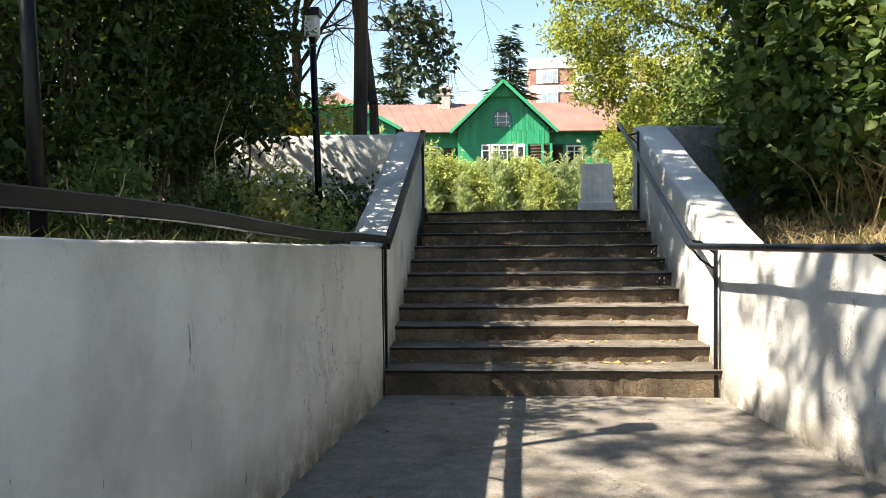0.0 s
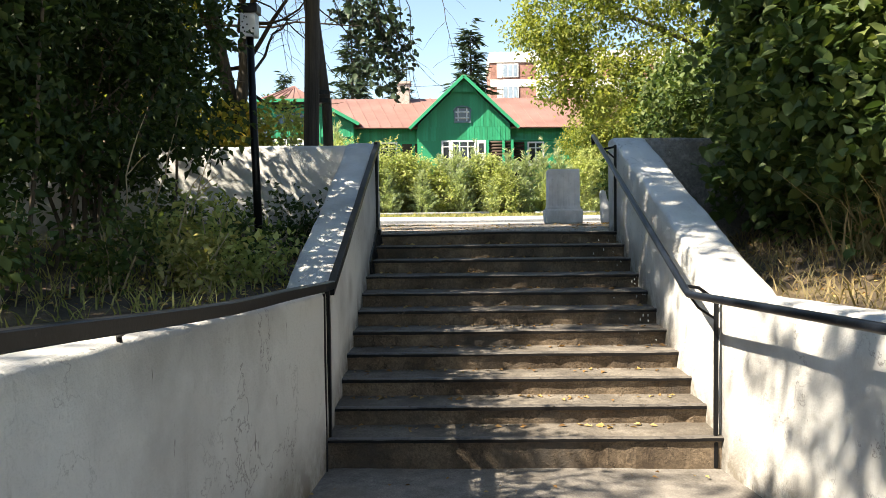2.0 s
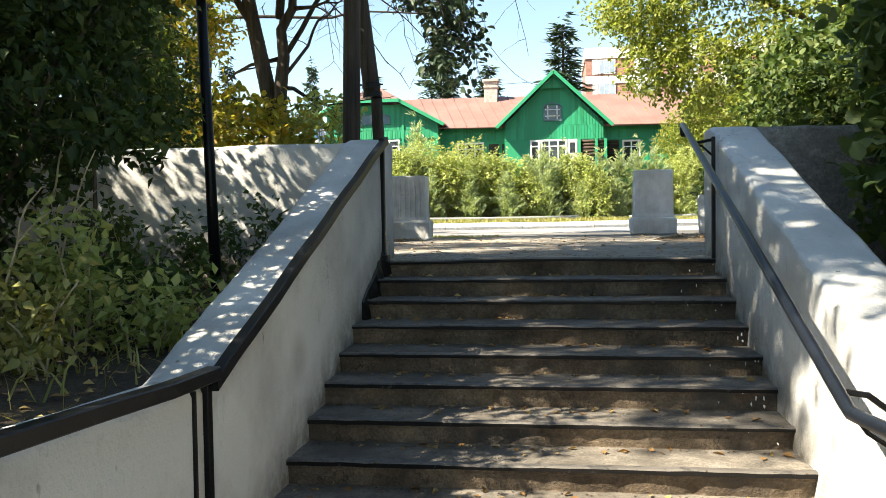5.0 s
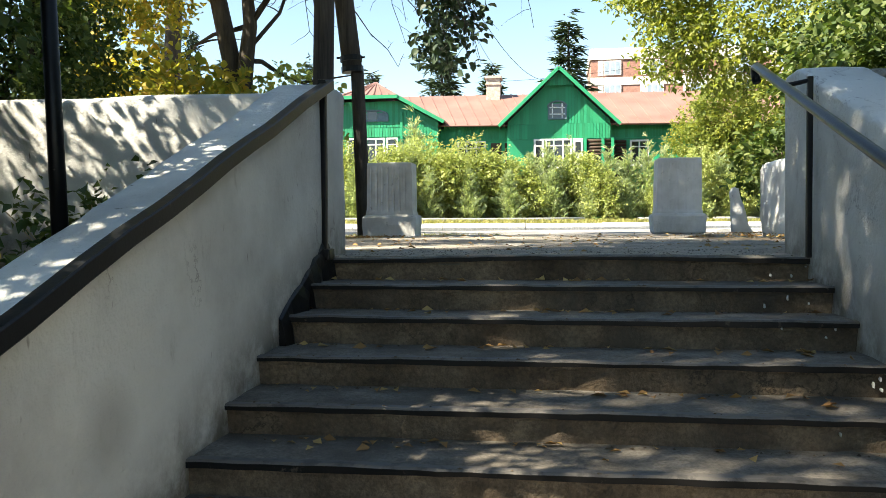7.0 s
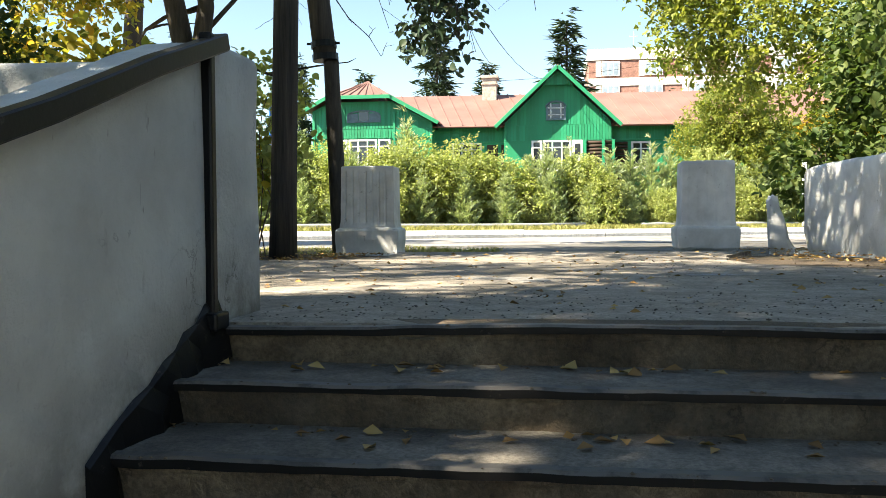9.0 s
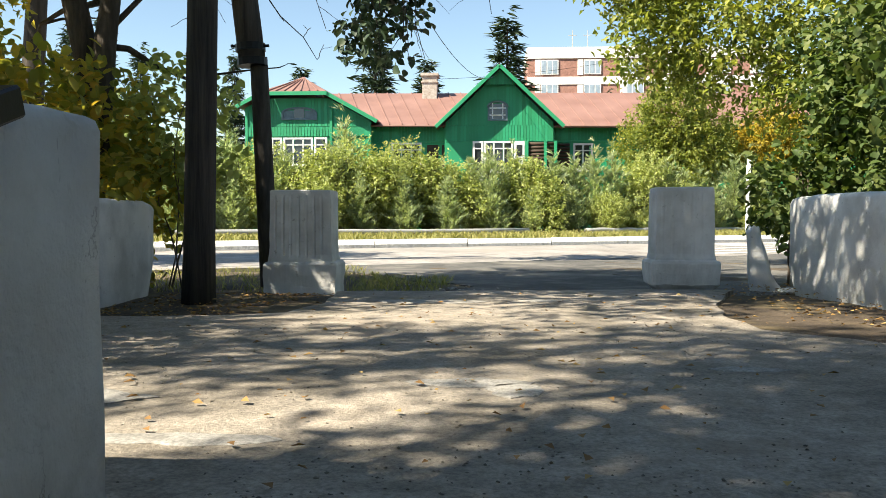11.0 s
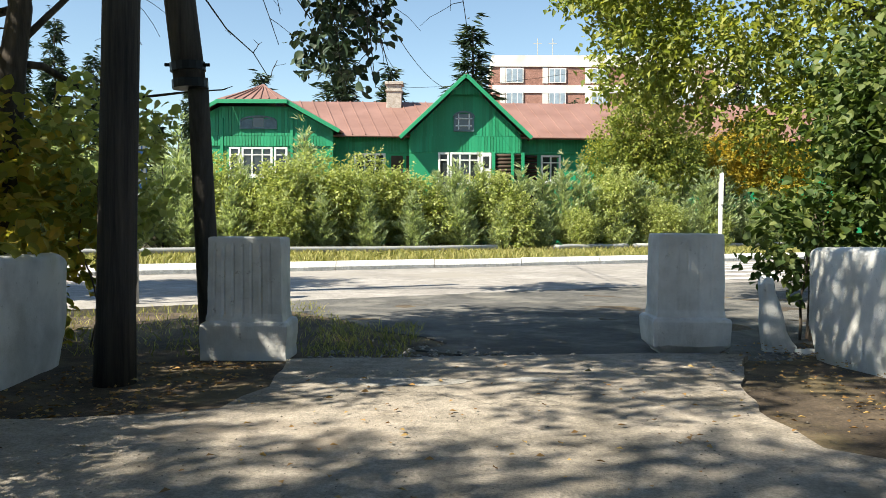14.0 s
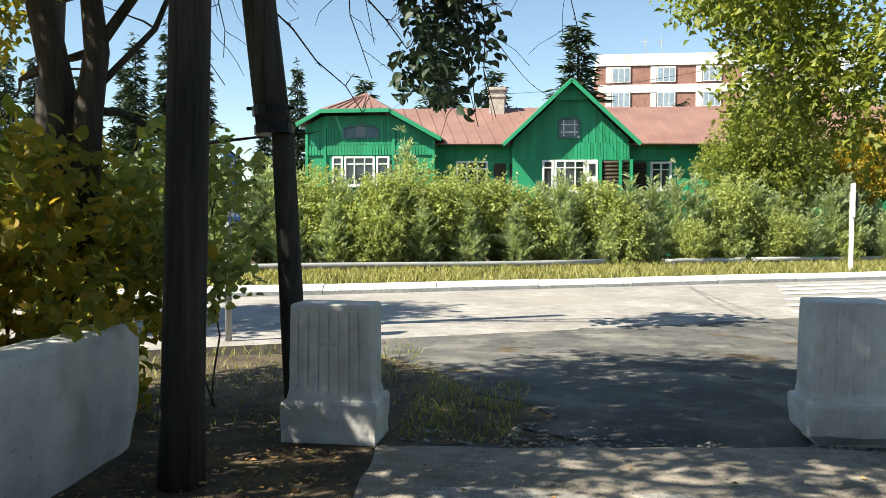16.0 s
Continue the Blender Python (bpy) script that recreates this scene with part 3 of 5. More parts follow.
# ---- the flight of steps ----
def build_steps():
    stairs = thing("staircase", "eleven worn brown concrete steps with dark iron nosings", "stairs", kind="structure")
    g = random.Random(5)
    xs = [-1.26 + 2.59 * i / 44 for i in range(45)]
    for i in range(1, 12):
        y0, z1 = FOOT + GOING * (i - 1), RISE * i
        z0 = LOW - 0.1 if i == 1 else RISE * (i - 1) - 0.05
        back = y0 + GOING + 0.12 if i < 11 else y0 + 0.12
        sag = g.uniform(-1, 1)
        rings = []
        for x in xs:
            n1 = noise.noise(Vector((x * 2.1, i * 3.7, 0)))
            n2 = noise.noise(Vector((x * 9.0, i * 1.3, 4)))
            dz = 0.006 * n1 + 0.003 * n2 + (0.010 * math.cos((x - 0.2) * 2.2) if i == 11 else 0.004 * sag)
            eat = max(0.0, n2 - 0.12) * 0.05 + 0.008 * n1
            rings.append([(x, y0 + 0.040 + eat * 0.5, z0), (x, y0 + 0.036 + eat, z0 + 0.055), (x, y0 + 0.026 + eat * 0.6, z1 - 0.045), (x, y0 + 0.024, z1 - 0.036),
                          (x, y0 + 0.022, z1 - 0.012 + dz), (x, y0 + 0.05, z1 - 0.004 + dz), (x, y0 + 0.2, z1 + 0.002 + dz * 0.6), (x, back, z1 - 0.002), (x, back, z0)])
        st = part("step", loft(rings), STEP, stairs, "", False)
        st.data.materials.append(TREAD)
        # upward faces take the paler tread colour, risers keep the darker one
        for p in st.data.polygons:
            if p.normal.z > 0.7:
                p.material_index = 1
        # the iron edge, bent and chipped
        rings = []
        for x in xs:
            n1 = noise.noise(Vector((x * 2.1, i * 3.7, 0)))
            n2 = noise.noise(Vector((x * 9.0, i * 1.3, 4)))
            dz = 0.006 * n1 + 0.003 * n2 + (0.010 * math.cos((x - 0.2) * 2.2) if i == 11 else 0.004 * sag)
            h = 0.026 + 0.010 * n1
            rings.append([(x, y0 + 0.036, z1 - h + dz), (x, y0 + 0.004 + 0.004 * n2, z1 - h + dz), (x, y0 + 0.002 + 0.004 * n2, z1 - 0.006 + dz), (x, y0 + 0.010, z1 + 0.002 + dz), (x, y0 + 0.045, z1 + 0.003 + dz), (x, y0 + 0.045, z1 - 0.006 + dz)])
        ns = part("nosing", loft(rings), NOSE, stairs, "black iron step edge", False)
        ns.data.materials.append(GLINT)
        # upward faces carry the painted highlight line
        for p in ns.data.polygons:
            if p.normal.z > 0.55:
                p.material_index = 1
    # black bitumen fillet where the upper steps meet the west parapet
    f = []
    for k in range(11):
        t = k / 10
        y, z = 7.52 + (8.30 - 7.52) * t, 1.06 + (1.40 - 1.06) * t
        w = 0.032 + 0.010 * math.sin(k * 2.1)
        f.append([(-1.235, y, z - 0.10), (-1.235, y, z + 0.07 + 0.01 * math.sin(k * 3)), (-1.222, y, z + 0.06), (-1.235 + w, y, z - 0.02), (-1.235 + w * 1.4, y, z - 0.13)])
    part("fillet", loft(f, 0.008, 6, 2), NOSE, stairs, "black bitumen fillet against the parapet")


build_steps()


def paint_splashes():
    g = random.Random(21)
    for k in range(26):
        i = g.choice((5, 6, 7, 8, 9, 10, 11))
        left = False
        x = g.uniform(-1.18, -0.85) if left else 1.27 - g.random() ** 2 * 0.3
        z = RISE * i - g.uniform(0.02, 0.10)
        y = FOOT + GOING * (i - 1) + 0.012
        w, h = g.uniform(0.0015, 0.0035), g.uniform(0.003, 0.013)
        ring = lambda yy, s: [(x + w * s * math.cos(a) * (1 + 0.3 * math.sin(3 * a + k)), yy, z + h * s * math.sin(a)) for a in [q * math.pi / 6 for q in range(12)]]
        tagged(part("paint_splash", loft([ring(y + 0.03, 1.0), ring(y, 1.0), ring(y - 0.002, 0.7)]), WINWHITE), "dried white paint splash on a step riser", "paint splash", "paint splashes", kind="structure")


paint_splashes()


# ---- handrails ----
def build_rails():
    lh = thing("handrail", "flat dark-painted handrail bolted along the whitewashed parapet", "handrail")
    up = [(-1.222, 4.94 + (8.36 - 4.94) * k / 14, 1.072 + (2.325 - 1.072) * k / 14 + 0.005 * math.sin(k * 1.7)) for k in range(15)]
    part("sloping_bar", bar(up, 0.052, 0.058), RAIL, lh)
    def lift(y): return max(0.0, min(1.0, (3.1 - y) / 1.6))
    def bar_at(y): return (left_face(y) + 0.018 + 0.04 * max(0.0, min(1.0, (4.96 - y) / 0.3)), y, left_top(y) + 0.046 + 0.045 * lift(y) + 0.005 * math.sin(y * 2.0))
    part("level_bar", bar([bar_at(4.96 - 0.4 * k) for k in range(22)], 0.060, 0.054), RAIL, lh)
    for y in (2.1, 0.4, -1.2):
        x, _, z = bar_at(y)
        pts = [(x - 0.07, y + 0.10, left_top(y) - 0.02), (x - 0.07, y + 0.09, left_top(y) + 0.02), (x - 0.03, y + 0.04, left_top(y) + 0.04), (x, y, z - 0.01)]
        part("bracket", tube(pts, 0.010, 7), IRON, lh)
    part("corner_post", boxes(((-1.252, 4.90, LOW), (-1.222, 4.945, 1.08)), bevel=0.004), IRON, lh)
    part("corner_post", boxes(((-1.262, 4.81, LOW), (-1.236, 4.835, 1.07)), bevel=0.004), IRON, lh)
    bm = bmesh.new()
    box(bm, (-1.252, 8.238, 1.36), (-1.210, 8.278, 2.33), 0.008)
    box(bm, (-1.262, 8.20, 1.36), (-1.185, 8.31, 1.42), 0.01)
    part("head_post", bm, IRON, lh)
    rh = thing("tube_handrail", "dark steel tube handrail on brackets beside the steps", "handrail")
    up = [(1.117 + (1.035 - 1.117) * k / 10, 8.70 + (4.76 - 8.70) * k / 10, 2.410 + (1.075 - 2.410) * k / 10) for k in range(11)]
    path = [(1.125, 8.735, 2.335), (1.122, 8.765, 2.375), (1.119, 8.75, 2.415)] + up + [(1.034, 4.70, 1.058)]
    path += [(1.035 + 0.128 * (4.7 - y), y, 1.055 + 0.022 * (4.7 - y)) for y in (4.6, 4.0, 3.2, 2.4, 1.5, 0.5, -1.0, -3.0)]
    part("tube", tube(path, 0.024, 12), TUBE, rh, "", True)
    for y, z, xr, px in ((8.21, 2.25, 1.107, 1.262), (4.87, 1.00, 1.04, 1.262), (2.44, 1.10, 1.325, 1.46), (0.2, 1.14, 1.61, 1.80)):
        foot = TOP if y > 8 else LOW
        post = part("post", boxes(((px - 0.020, y - 0.016, foot), (px + 0.008, y + 0.012, z + 0.02)), bevel=0.006), IRON, rh)
        a = (px - 0.01, y, z)
        b = (xr, y, (2.41 - (8.70 - y) * 0.3388 if y > 8 else (1.078 + (y - 4.76) * 0.339 if y > 4.8 else 1.055 + 0.022 * (4.7 - y))) - 0.02)
        mid = ((a[0] + b[0]) / 2, y, max(a[2], b[2]) - 0.015)
        part("bracket", tube([a, mid, b], 0.012, 7), IRON, rh)
        part("brace", tube([(px - 0.01, y, z - 0.12), ((a[0] + b[0]) / 2, y, z - 0.05), b], 0.009, 6), IRON, rh)


build_rails()


# ---- road, kerb, verge ----
def road_y(x, y0): return y0 + SLOPE * x


def strip(name, y0, y1, z, thick, mat, label, category, x0=-70, x1=90, n=60, amount=0.01):
    rings = []
    for i in range(n + 1):
        x = x0 + (x1 - x0) * i / n
        d = amount * noise.noise(Vector((x * 0.7, y0, 3)))
        rings.append([(x, road_y(x, y0), z - thick), (x, road_y(x, y0) + d * 3, z), (x, road_y(x, (y0 + y1) / 2), z + 0.03 + d), (x, road_y(x, y1), z), (x, road_y(x, y1), z - thick)])
    return tagged(part(name, loft(rings), mat), label, category, kind="structure")


# the road's near edge follows the shadow line, where the paler colour starts
strip("road", 23.3, 32.4, 1.262, 0.16, ROAD, "pale asphalt road, its sunlit tone put into the colour", "road")
strip("verge", 32.5, 40.5, 1.405, 0.35, SOIL, "soil of the grassy verge behind the kerb", "verge")
apron = sheet("asphalt_apron", [(-1.9, 15.24), (-0.5, 15.36), (0.4, 15.53), (1.3, 15.70), (2.3, 15.62), (2.9, 15.9), (3.7, 17.2), (5.2, 20.6), (10.5, 29.2), (-3.9, 21.3), (-3.3, 20.6), (-2.5, 19.6), (-1.75, 18.5), (-1.35, 17.6), (-0.85, 17.1), (-0.5, 16.6), (-0.75, 16.1), (-0.35, 15.85), (-0.7, 15.6), (-1.3, 15.5)], 1.355, 0.12, ASPHALT, "patched asphalt apron leading to the road, tree shade put into its colour", "pavement", 0.3, 0.014, 8, 0.12)
for v in apron.data.vertices:
    v.co.z += upper_soil(v.co.x, v.co.y) - 1.35


def build_kerb():
    x, k = -40.0, 0
    kerb = thing("kerb", "white-painted concrete kerb stones along the road", "kerb", kind="structure")
    g = random.Random(3)
    while x < 60:
        L = 2.6
        rings = []
        dz = g.uniform(-0.015, 0.015)
        for i in range(9):
            xx = x + (L - 0.015) * i / 8
            w = 0.008 * noise.noise(Vector((xx * 2, 1, k)))
            y = road_y(xx, 32.15)
            rings.append([(xx, y, 1.15), (xx, y + w, 1.36 + dz), (xx, y + 0.15, 1.49 + dz + w), (xx, y + 0.34, 1.505 + dz), (xx, y + 0.38, 1.45 + dz), (xx, y + 0.38, 1.15)])
        part("kerb_stone", loft(rings), PAINTW, kerb)
        x += L
        k += 1


build_kerb()


def build_zebra():
    z = thing("zebra_crossing", "worn white painted crossing bars on the road", "road marking", kind="structure")
    for i in range(6):
        y = 24.4 + i * 1.25
        x0 = 4.2 + 0.30 * i
        rings = []
        for k in range(12):
            x = x0 + 4.2 * k / 11
            w = 0.04 * noise.noise(Vector((x * 4, i, 0)))
            yy = y + SLOPE * x - 0.35
            zz = 1.268 + 0.03 * (1 - abs((y - 0.35 - 27.85) / 4.55))
            rings.append([(x, yy + w, zz), (x, yy + w, zz + 0.003), (x, yy + 0.5 + w, zz + 0.003), (x, yy + 0.5 + w, zz)])
        part("bar", loft(rings), PAINTW, z)


build_zebra()


def build_pipe():
    for x0, x1, lab in ((-30, 1.2, ""), (3.6, 6.9, ""), (7.2, 30, "")):
        n = 14
        pts = [(x0 + (x1 - x0) * i / n, road_y(x0 + (x1 - x0) * i / n, 39.3), 1.62 + 0.015 * math.sin(i * 1.3 + x0)) for i in range(n + 1)]
        p = thing("roadside_pipe", "long grey painted pipe on low supports behind the verge", "pipe", "roadside pipes")
        part("pipe", tube(pts, 0.10, 10), PIPE, p, "", True)
        for q in pts[1::4]:
            part("support", boxes(((q[0] - 0.08, q[1] - 0.1, 1.3), (q[0] + 0.08, q[1] + 0.1, q[2] - 0.06)), bevel=0.01), STONE, p)


build_pipe()


# ---- gate blocks and stones of the plaza ----
def gate_block(x0, x1, y0, y1, z1, seed, flutes, depth, foot, label):
    t = thing("gate_block", label, "concrete block", "gate blocks")
    z0, zp = 1.30, 1.66
    w = x1 - x0
    def outline(grow, z, fluted):
        ring = []
        n = 60
        a0, a1, b0, b1 = x0 - grow, x1 + grow, y0 - grow, y1 + grow
        for i in range(n):
            f = i / n
            dip = 0.0
            if fluted and 0.06 < f < 0.94:
                dip = depth * max(0.0, math.sin((f - 0.06) / 0.88 * math.pi * 2 * flutes) - 0.45)
            ring.append((a0 + (a1 - a0) * f, b0 + dip, z))
        ring += [(a1, b0 + (b1 - b0) * k / 6, z) for k in range(6)]
        ring += [(a1 - (a1 - a0) * k / 8, b1, z) for k in range(8)]
        ring += [(a0, b1 - (b1 - b0) * k / 6, z) for k in range(6)]
        return ring
    rings = [outline(0.012, zp - 0.03, False), outline(0.010, zp + 0.025, False), outline(0.0, zp + 0.07, True)]
    rings += [outline(-0.0012 * k, zp + 0.07 + (z1 - 0.09 - zp - 0.07) * k / 6, True) for k in range(1, 7)]
    rings += [outline(-0.009, z1 - 0.05, False), outline(-0.010, z1 - 0.012, False), outline(-0.024, z1, False)]
    part("shaft", loft(rings, 0.005, 7.0, seed), STONE, t, "fluted whitewashed shaft", False)
    rings = []
    for z, grow in ((z0 - 0.06, foot), (z0 + 0.03, foot + 0.02), (z0 + 0.10, 0.045), (z0 + 0.22, 0.056), (zp - 0.035, 0.056), (zp - 0.008, 0.044), (zp + 0.010, -0.01)):
        rings.append(outline(grow, z, False))
    part("plinth", loft(rings, 0.010, 7.0, seed + 2), STONE, t, "battered whitewashed plinth", False)


gate_block(-2.655, -2.0, 15.42, 15.84, 2.405, 1.0, 7, 0.030, 0.03, "whitewashed concrete gate block with vertical flutes on a plinth")
gate_block(1.43, 2.05, 15.93, 16.39, 2.45, 4.0, 5, 0.010, -0.05, "chipped whitewashed concrete gate block on a worn plinth")


def broken_stub():
    rings = []
    for z, x0, x1, d in ((1.26, 2.52, 2.80, 0.10), (1.36, 2.51, 2.84, 0.10), (1.41, 2.50, 2.78, 0.10), (1.50, 2.50, 2.72, 0.10), (1.62, 2.50, 2.705, 0.095), (1.76, 2.49, 2.67, 0.09), (1.88, 2.48, 2.63, 0.085), (1.97, 2.48, 2.60, 0.08), (2.02, 2.50, 2.58, 0.07)):
        c, w = (x0 + x1) / 2, (x1 - x0) / 2
        rings.append([(c + w * math.copysign(abs(math.cos(a)) ** 0.5, math.cos(a)), 16.22 + d * math.copysign(abs(math.sin(a)) ** 0.5, math.sin(a)), z + 0.012 * math.cos(3 * a)) for a in [k * math.pi / 10 for k in range(20)]])
    ob = part("broken_post_stub", loft(rings, 0.02, 6, 3), STONE)
    tagged(ob, "broken whitewashed concrete post stub beside the wall", "post stub")
    b = bmesh.new()
    bmesh.ops.create_icosphere(b, subdivisions=2, radius=0.09)
    for v in b.verts:
        v.co = Vector((v.co.x * 1.3, v.co.y, v.co.z * 0.45)) + noise.noise_vector(v.co * 9) * 0.03 + Vector((2.86, 16.05, 1.325))
    tagged(part("rubble_stone", b, STONE), "small whitewashed rubble stone on the soil", "stone")


broken_stub()


# ---- poles, lamp, signs, cables ----
def build_poles():
    p = thing("utility_pole", "dark tarred wooden utility pole standing in bare soil", "utility pole")
    pts = [(-2.965 + 0.014 * k, 14.17 + 0.004 * k, 1.27 + 0.65 * k) for k in range(14)]
    part("shaft", tube(pts, [0.140 - 0.0020 * k if k else 0.155 for k in range(14)], 18), WOODPOLE, p, "", True)
    q = thing("leaning_utility_pole", "leaning tarred pole strapped to a grey footing stub", "utility pole")
    stub = [(-2.95 - 0.001 * k, 16.56 - 0.045 * k, 1.22 + 0.30 * k) for k in range(10)]
    part("footing_stub", tube(stub, [0.115 - 0.002 * k for k in range(10)], 14), STUB, q, "", True)
    up = [(-3.01 - 0.060 * k, 16.10 - 0.02 * k, 3.82 + 0.55 * k) for k in range(12)]
    part("shaft", tube(up, [0.150 - 0.003 * k for k in range(12)], 16), WOODPOLE, q, "", True)
    for z in (3.85, 4.01):
        k = (z - 3.82) / 0.55
        c = (-3.01 - 0.060 * k, 16.10 - 0.02 * k)
        part("strap", tube([(c[0], c[1], z - 0.04), (c[0] - 0.005, c[1], z + 0.04)], 0.166, 16), IRON, q)
    part("bolt", tube([(-3.25, 16.08, 4.03), (-2.82, 16.08, 4.03)], 0.016, 6), IRON, q)

    for x, y, zb, r, top in ((-2.345, 7.5, 1.0, 0.038, 3.29), (-2.47, 2.15, 0.95, 0.036, 3.25)):
        l = thing("lamp_post", "thin black lamp post with a small white speckled head", "lamp post", "lamp posts")
        part("pole", tube([(x + 0.055, y + 0.03, zb), (x + 0.03, y + 0.02, zb + 1.0), (x, y, top)], [r * 1.12, r, r * 0.95], 12), IRON, l, "", True)
        head = part("head", boxes(((x - 0.075, y - 0.075, top - 0.02), (x + 0.075, y + 0.075, top + 0.20)), bevel=0.012), WINWHITE, l, "white box head")
        part("cap", boxes(((x - 0.095, y - 0.095, top + 0.20), (x + 0.095, y + 0.095, top + 0.285)), bevel=0.01), IRON, l, "black cap")
        g = random.Random(8)
        for k in range(9):
            a, b = g.uniform(-0.055, 0.055), g.uniform(0.02, 0.17)
            part("hole", tube([(x + a, y - 0.078, top + b), (x + a, y - 0.070, top + b)], g.uniform(0.006, 0.011), 8), IRON, head)

    s = thing("road_sign", "white post with a narrow white marker board seen on edge", "road sign")
    sx, sy = 9.55, 39.3
    part("post", boxes(((sx - 0.07, sy - 0.05, 1.25), (sx + 0.06, sy + 0.05, 4.15)), bevel=0.01), WINWHITE, s)
    bm = bmesh.new()
    box(bm, (sx - 0.02, sy - 0.42, 3.3), (sx + 0.06, sy + 0.42, 4.46), 0.01, Matrix.Translation((sx, sy, 0)) @ pose(0, 0, 0, 0, 0, -13) @ Matrix.Translation((-sx, -sy, 0)))
    bd = part("board", bm, WINWHITE, s)
    part("mark", boxes(((sx - 0.03, sy - 0.46, 3.6), (sx + 0.02, sy - 0.44, 4.1))), IRON, bd)

    b = thing("blue_sign_post", "grey post carrying two blue and white road signs", "road sign")
    bx, by = -5.4, 20.9
    part("post", tube([(bx, by, 1.25), (bx, by, 4.1)], 0.05, 12), PIPE, b, "", True)
    m = Matrix.Translation((bx, by, 0)) @ pose(0, 0, 0, 0, 0, 80) @ Matrix.Translation((-bx, -by, 0))
    for z0, z1, mat in ((3.58, 4.05, BLUE), (3.05, 3.48, BLUE)):
        bm = bmesh.new()
        box(bm, (bx - 0.22, by - 0.075, z0), (bx + 0.22, by - 0.050, z1), 0.008, m)
        pl = part("plate", bm, mat, b, "blue enamel plate")
        bm = bmesh.new()
        for k in range(3):
            box(bm, (bx - 0.17 + 0.13 * k, by - 0.082, z0 + 0.07), (bx - 0.09 + 0.13 * k, by - 0.076, z1 - 0.07), 0, m)
        part("white_mark", bm, WINWHITE, pl, "white symbol shapes")

    cabs = [((-2.7, 13.7, 9.6), (-3.1, 52.2, 10.4), 1.6), ((-3.4, 16.0, 9.3), (0.2, 52.0, 10.0), 2.2), ((-2.75, 13.7, 9.2), (-3.45, 16.0, 8.9), 0.05), ((-4.2, 53.5, 9.9), (14, 60, 13.5), 0.6)]
    for a, c, sag in cabs:
        pts = []
        for k in range(19):
            f = k / 18
            p3 = Vector(a).lerp(Vector(c), f)
            p3.z -= sag * 4 * f * (1 - f)
            pts.append(p3)
        tagged(part("cable", tube(pts, 0.011, 5), IRON), "thin black overhead cable strung from a pole", "cable", "overhead cables")


build_poles()


# ---- the green house ----
def window(parent, x0, x1, z0, z1, y, cols, sill=True, transom=True):
    w = part("window", boxes(((x0, y - 0.05, z0), (x1, y + 0.02, z0 + 0.10)), ((x0, y - 0.05, z1 - 0.10), (x1, y + 0.02, z1)), ((x0, y - 0.05, z0 + 0.1), (x0 + 0.11, y + 0.02, z1 - 0.1)), ((x1 - 0.11, y - 0.05, z0 + 0.1), (x1, y + 0.02, z1 - 0.1)), bevel=0.008), WINWHITE, parent, "white-painted timber window")
    bars = bmesh.new()
    for k in range(1, cols):
        x = x0 + (x1 - x0) * k / cols
        box(bars, (x - 0.035, y - 0.04, z0 + 0.1), (x + 0.035, y + 0.015, z1 - 0.1))
    if transom:
        box(bars, (x0 + 0.11, y - 0.035, z1 - 0.42), (x1 - 0.11, y + 0.012, z1 - 0.36))
    if cols > 1 or transom:
        part("glazing_bar", bars, WINWHITE, w)
    else:
        bars.free()
    for k in range(cols):
        a = x0 + (x1 - x0) * k / cols + 0.06
        b = x0 + (x1 - x0) * (k + 1) / cols - 0.06
        part("pane", boxes(((a, y + 0.03, z0 + 0.08), (b, y + 0.042, z1 - 0.08))), GLASS, w)
    if sill:
        part("sill", boxes(((x0 - 0.08, y - 0.12, z0 - 0.08), (x1 + 0.08, y + 0.02, z0)), bevel=0.01), WINWHITE, w)
    return w


def boards(x0, x1, y, zlo, ztop, step=0.17, proud=0.025):
    """Vertical boards with open joints, cut to a top line."""
    verts, faces = [], []
    g = random.Random(int(x0 * 10 + zlo * 7))
    x = x0
    while x < x1 - 0.02:
        b = min(x + step - 0.022, x1)
        yy = y - proud + g.uniform(-0.008, 0.008)
        t0, t1 = ztop(x), ztop(b)
        if max(t0, t1) > zlo + 0.03:
            o = len(verts)
            verts += [(x, yy, zlo), (b, yy, zlo), (b, yy, max(t1, zlo)), (x, yy, max(t0, zlo)), (x, y, zlo), (b, y, zlo), (b, y, max(t1, zlo)), (x, y, max(t0, zlo))]
            faces += [(o, o + 1, o + 2, o + 3), (o, o + 4, o + 5, o + 1), (o + 1, o + 5, o + 6, o + 2), (o + 3, o + 7, o + 4, o)]
        x += step
    return verts, faces


def slab_between(a, b, c, d, thick):
    """A sheet of roof with its four corners, thickened downwards."""
    bm = bmesh.new()
    top = [bm.verts.new(p) for p in (a, b, c, d)]
    low = [bm.verts.new(Vector(p) - Vector((0, 0, thick))) for p in (a, b, c, d)]
    bm.faces.new(top)
    bm.faces.new(low[::-1])
    for i in range(4):
        j = (i + 1) % 4
        bm.faces.new((top[j], top[i], low[i], low[j]))
    return bm


def seams(a, b, c, d, n, parent):
    """Standing seams from the eave a-b up to the ridge d-c."""
    a, b, c, d = (Vector(p) for p in (a, b, c, d))
    sh = []
    for i in range(1, n):
        f = i / n
        lo, hi = a.lerp(b, f) + Vector((0, 0, 0.03)), d.lerp(c, f) + Vector((0, 0, 0.03))
        sh.append(tube([lo, hi], 0.036, 5))
    part("standing_seam", merge(*sh), ROOF, parent, kind="stuff")


